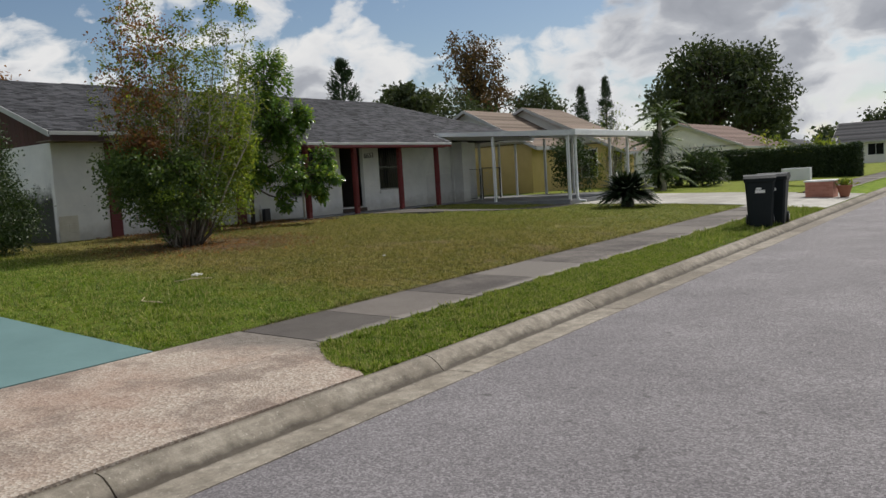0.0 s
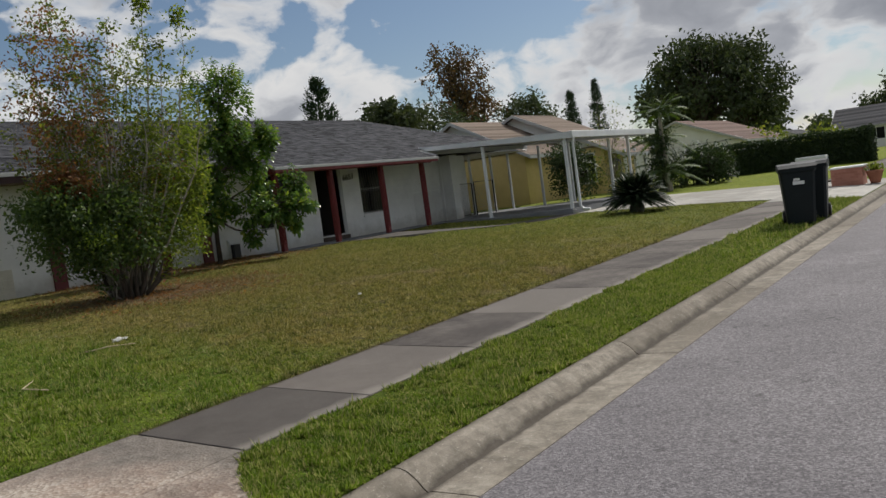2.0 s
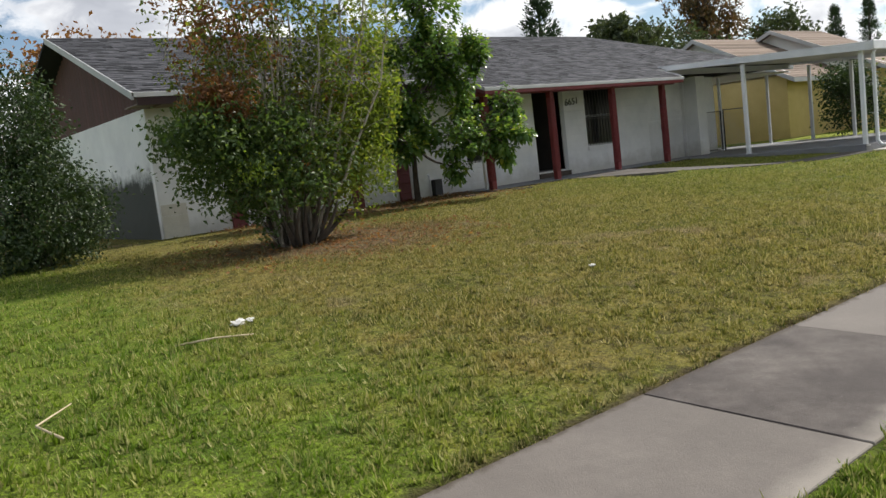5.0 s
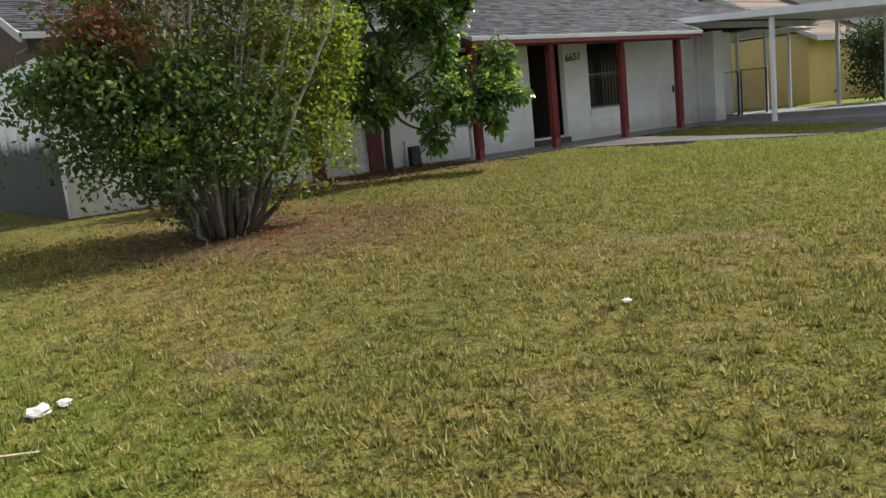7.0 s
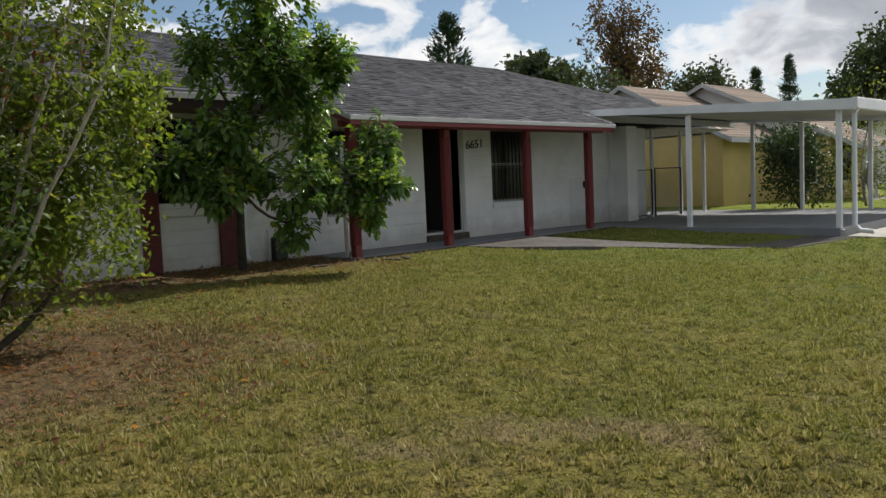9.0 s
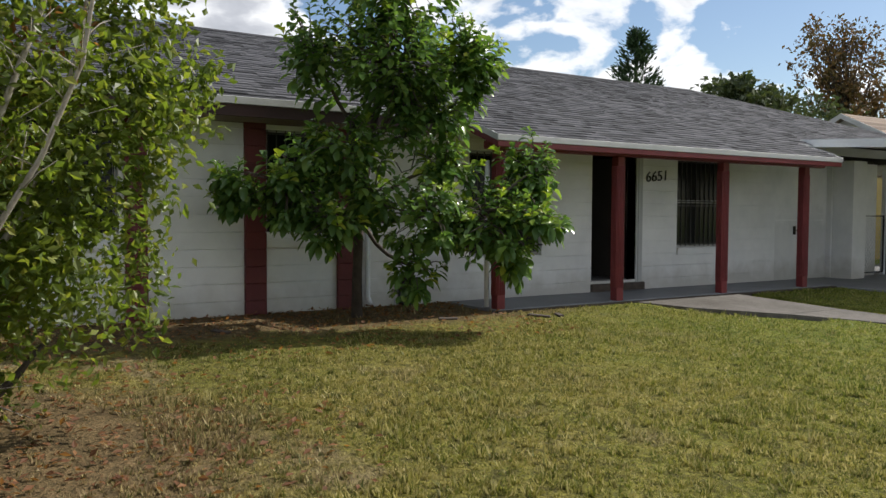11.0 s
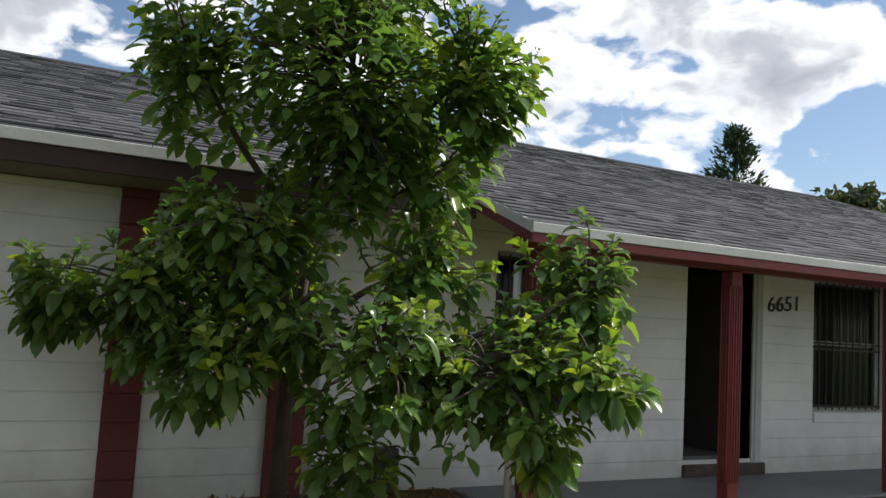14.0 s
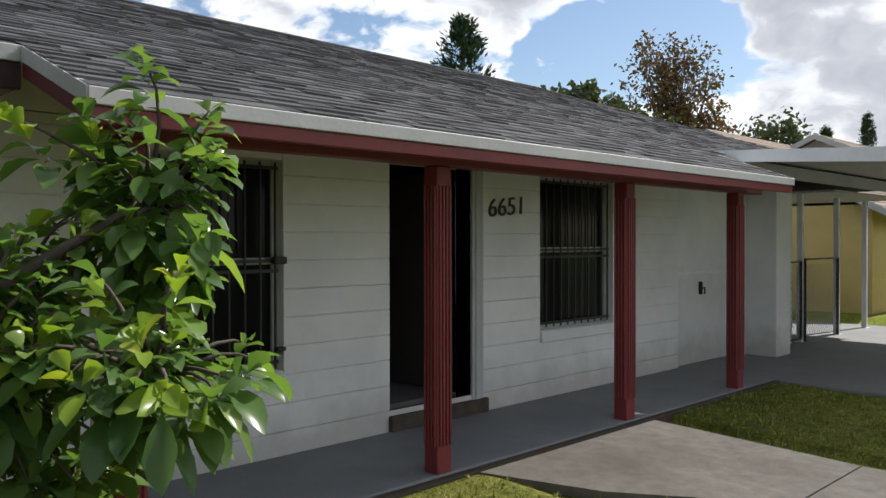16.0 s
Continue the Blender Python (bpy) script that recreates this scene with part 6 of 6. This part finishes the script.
leaves_part("succulent", np.array([-3.68, 28.0, pz + 0.36]) + rng.normal(size=(60, 3)) * [0.1, 0.1, 0.03], pick(rng, 60) + [0, 0, 1.1], pick(rng, 60), np.full(60, 0.22), np.full(60, 0.06), L_SHRUB, pot, "pale succulent leaves", 0.2, 0.1, "stuff")

cab = thing("utility_cabinet", (-6.8, 36.0, 0.3), "small pale metal utility cabinet standing on grass", "cabinet")
cz = zg(-6.8, 36)
part("body", boxes((-7.35, -6.25, 35.9, 36.3, cz + 0.2, cz + 0.72), bevel=0.02), WHITEMETAL, cab)
part("leg", boxes((-7.3, -7.24, 36.05, 36.12, cz - 0.05, cz + 0.2)), GALV, cab)
part("leg", boxes((-6.36, -6.30, 36.05, 36.12, cz - 0.05, cz + 0.2)), GALV, cab)

mail = thing("mailbox", (-4.4, 49.0, 0.35), "white mailbox on a white post at the kerb", "mailbox")
mz = zg(-4.4, 49)
part("post", boxes((-4.45, -4.35, 48.95, 49.05, mz - 0.1, mz + 1.0)), WHITEPAINT, mail)
part("box", prism([(-4.75, mz + 1.0), (-4.05, mz + 1.0), (-4.05, mz + 1.28), (-4.2, mz + 1.36), (-4.6, mz + 1.36), (-4.75, mz + 1.28)], 48.88, 49.12), WHITEPAINT, mail)

lamp = thing("street_lamp", (-4.9, 52.0, 0.35), "tall grey street lamp pole with a short arm", "street lamp")
tube_part("pole", [([(-4.9, 52.0, 0.2), (-4.9, 52.0, 5.0), (-4.9, 52.0, 9.2)], [0.13, 0.11, 0.08])], GALV, lamp)
tube_part("arm", [([(-4.9, 52.0, 8.9), (-4.0, 51.9, 9.4), (-2.9, 51.8, 9.5)], 0.04)], GALV, lamp)
part("lamp_head", boxes((-3.0, -2.3, 51.68, 51.92, 9.4, 9.52), bevel=0.03), GALV, lamp)

# small litter on the lawn
def crumple(name, x, y, r, seed, label, category, mat):
    rng = random.Random(seed)
    bm = bmesh.new()
    bmesh.ops.create_icosphere(bm, subdivisions=2, radius=r)
    for v in bm.verts:
        v.co *= rng.uniform(0.55, 1.25)
        v.co.z *= 0.38
        v.co += Vector((x, y, zg(x, y) + r * 0.35))
    ob = part(name, bm, mat, None)
    return tagged(ob, label, category)


crumple("paper_litter", -9.03, 7.97, 0.070, 1, "crumpled white paper bag lying on the grass", "litter", PAPER)
crumple("paper_litter", -9.08, 8.10, 0.040, 2, "small torn piece of white paper on grass", "litter", PAPER)
crumple("paper_litter", -7.98, 11.03, 0.034, 3, "small crumpled white paper on the lawn", "litter", PAPER)
stick = thing("fallen_stick", (-7.7, 6.5, 0.3), "dry pale fallen stick lying on the grass", "stick")
z = zg(-7.8, 6.4) + 0.035
tube_part("twig", [([(-7.35, 6.25, z), (-7.7, 6.2, z + 0.01), (-8.0, 6.45, z + 0.01)], [0.008, 0.007, 0.004])], STRAW, stick, "", 5)
stick2 = thing("fallen_stick", (-8.6, 7.7, 0.3), "dry pale fallen stick lying on the grass", "stick")
z = zg(-8.6, 7.6) + 0.035
tube_part("twig", [([(-8.75, 7.35, z), (-8.6, 7.6, z + 0.02), (-8.5, 7.85, z)], [0.010, 0.008, 0.005])], STRAW, stick2, "", 5)
hose = thing("meter_box", (-16.85, 16.25, 0.6), "dark utility box and pipes against the white wall", "meter box")
part("box", boxes((FX + 0.015, FX + 0.15, 16.28, 16.5, 0.62, 0.98), bevel=0.015), IRON, hose)
tube_part("pipe", [([(FX + 0.06, 16.22, 0.6), (FX + 0.06, 16.22, 1.05), (FX + 0.02, 16.22, 1.1)], 0.018)], WHITEMETAL, hose)
cable = thing("wall_cable", (-16.9, 12.6, 2.0), "thin pale cable hanging across the bedroom window", "cable")
tube_part("cable", [([(FX + 0.09, 12.95, 2.9), (FX + 0.12, 12.7, 2.35), (FX + 0.1, 12.35, 1.6), (FX + 0.07, 12.2, 0.66)], 0.007)], WHITEMETAL, cable, "", 5)

loop = thing("hanging_cable", (-16.6, 16.0, 2.4), "dark loose cable hanging in a loop below the eave", "cable")
tube_part("cable", [([(-16.32, 15.78, 2.86), (-16.35, 15.86, 2.5), (-16.42, 16.02, 2.33), (-16.5, 16.2, 2.38), (-16.6, 16.32, 2.6), (-16.66, 16.38, 2.88)], 0.009)], IRON, loop, "", 5)
for x, y, turn, length in ((-15.35, 17.35, 20, 0.28), (-15.3, 17.62, -35, 0.2), (-15.62, 16.2, 70, 0.24), (-15.9, 13.6, 15, 0.22)):
    bm = boxes((-length / 2, length / 2, -0.035, 0.035, 0.0, 0.022), bevel=0.006)
    for v in bm.verts:
        v.co.y += 0.03 * math.sin(v.co.x * 9)
    scrap = tagged(part("wood_scrap", bm, DARKBARK, None), "dark weathered scrap of bark lying on bare earth", "wood scrap", "bark scraps by the wall")
    scrap.matrix_world = pose(x, y, zg(x, y) + 0.004, 4, 3, turn)

# dark bush grown round the palm's trunk
bush("trunk_vine", (-12.05, 34.3, 0.55), [(-12.05, 34.3, 1.3, 0.5, 0.5, 0.8, 1), (-12.0, 34.3, 2.4, 0.38, 0.38, 0.7, 0.8)], 90, 20, 0.12, 0.13, L_DARK, DARKBARK, "dark leafy climber grown round a palm trunk", "bush", 44, stems=4)
bush("round_bush", (-11.2, 37.6, 0.5), [(-11.2, 37.6, 1.25, 1.1, 0.9, 0.85, 1)], 150, 22, 0.13, 0.15, L_DARK, DARKBARK, "rounded dark bush standing before the hedge", "bush", 45)


# ---- grass blades ----
def blades(n, x0, x1, y0, y1, tall, seed):
    rng = np.random.default_rng(seed)
    x, y = x0 + (x1 - x0) * rng.random(n), y0 + (y1 - y0) * rng.random(n)
    # densest along the diagonal of the lawn, thinning out to its corners
    along = np.clip(((x + 2.0) * -10.0 + (y - 5.0) * 11.0) / 221.0, 0, 1)
    off = np.hypot(x + 2.0 + 10.0 * along, y - 5.0 - 11.0 * along)
    wave = 0.05 * np.sin(y * 5.1) + 0.04 * np.sin(y * 13.7 + 1) + 0.03 * np.sin(y * 31.0 + 2) + 0.05 * rng.random(n)
    keep = ~((x < -5.6) & (y < 4.97)) & ~((x > -5.64 + wave * 0.8) & (x < -4.43 - wave * 0.8)) & ~((x > -4.6) & (y < 5.36 + np.clip((-3.42 - x) / 1.05, 0, 1) ** 2 * 0.55)) & (x < -3.39)
    keep &= ~((x < -15.77) & (y > 17.02)) & ~((x < -12.3) & (y < 21.68) & (y > 19.45 + (x + 15.78) * 0.53)) & ~((x < -10.9) & (y > 24.28))
    keep &= ~((x > -12.3) & (x < -10.9) & (y > 21.3 + (x + 12.3) * 0.75) & (x < -11.9 + (y - 21.8) * 0.25 + 0.8))
    keep &= ~((y > 24.45) & (x > -11.2)) & ~((y > 23.55) & (x > -5.7))
    keep &= (rng.random(n) < 0.22 + np.exp(-(off / 3.2) ** 2)) | (x > -4.6)
    d = np.hypot(x + 12.9, y - 10.9)
    keep &= (d > 1.3) | (rng.random(n) < 0.12)
    keep &= ~((x < -15.0 - 0.4 * np.sin(y * 3)) & (y < 17.3) & (rng.random(n) < 0.85))
    x, y = x[keep], y[keep]
    n = len(x)
    z = ground_height(x, y) - 0.004
    h = tall * (0.45 + 0.9 * rng.random(n))
    lush = np.clip((8.8 - y) / 1.6, 0, 1) * (x < -5.6)
    h *= 1 + 0.25 * lush
    h *= 0.75 + 0.5 * (0.5 + 0.5 * np.sin(x * 1.7 + 2 * np.sin(y * 0.9)) * np.sin(y * 1.3 + x * 0.6))
    h *= 0.55 + 0.9 * rng.random(n)
    cell = np.random.default_rng(77).random((128, 128))
    h *= 0.4 + 1.2 * cell[(x * 7.1 + 0.8 * np.sin(y * 9)).astype(int) % 128, (y * 7.1 + 0.8 * np.sin(x * 8)).astype(int) % 128]
    # every tuft fans out into five blades
    k = 5
    x, y, z, h = [np.repeat(q, k) for q in (x, y, z, h)]
    n = len(x)
    a = rng.random(n) * 2 * np.pi
    x, y = x + np.cos(a) * 0.016 * rng.random(n), y + np.sin(a) * 0.016 * rng.random(n)
    h = h * (0.6 + 0.6 * rng.random(n))
    lean = h * (0.15 + 0.85 * rng.random(n) ** 1.5)
    b = a + np.pi / 2 + rng.normal(size=n) * 0.5
    w = 0.0048 + 0.0048 * rng.random(n)
    foot = np.stack([x, y, z], 1)
    side = np.stack([np.cos(b) * w, np.sin(b) * w, 0 * w], 1)
    tip = foot + np.stack([np.cos(a) * lean, np.sin(a) * lean, h], 1)
    return np.stack([foot - side, foot + side, tip], 1).reshape(-1, 3)


v = np.concatenate([blades(280000, -17.2, -5.57, 4.94, 24.5, 0.027, 1), blades(38000, -4.6, -3.3, 4.8, 14.0, 0.026, 4), blades(8000, -4.6, -3.3, 14.0, 23.6, 0.045, 5)])
grass = fast_part("grass", v, np.arange(len(v)).reshape(-1, 3), BLADE, None, "short olive and straw coloured mown grass blades", "stuff")
tagged(grass, category="grass")


def leaf_litter():
    rng = np.random.default_rng(77)
    n = 3800
    a, r = rng.random(n) * 2 * np.pi, 2.4 * rng.random(n) ** 0.7
    x, y = -12.6 + np.cos(a) * r, 11.1 + np.sin(a) * r
    k = n // 2
    x[:k], y[:k] = -16.9 + 2.6 * rng.random(k) ** 1.6, 11.0 + 6.2 * rng.random(k)
    p = np.stack([x, y, ground_height(x, y) + 0.012 + 0.02 * rng.random(n)], 1)
    s = 0.035 + 0.04 * rng.random(n)
    d = pick(rng, n) * [1, 1, 0.25]
    up = np.tile([0, 0, 1.0], (n, 1)) + rng.normal(size=(n, 3)) * 0.4
    tagged(leaves_part("leaf_litter", p, d, up, s, s * 0.5, L_RUST, None, "brown fallen leaves strewn below shrub and wall", 0.15, 0.0, "stuff", True), category="leaves")


leaf_litter()
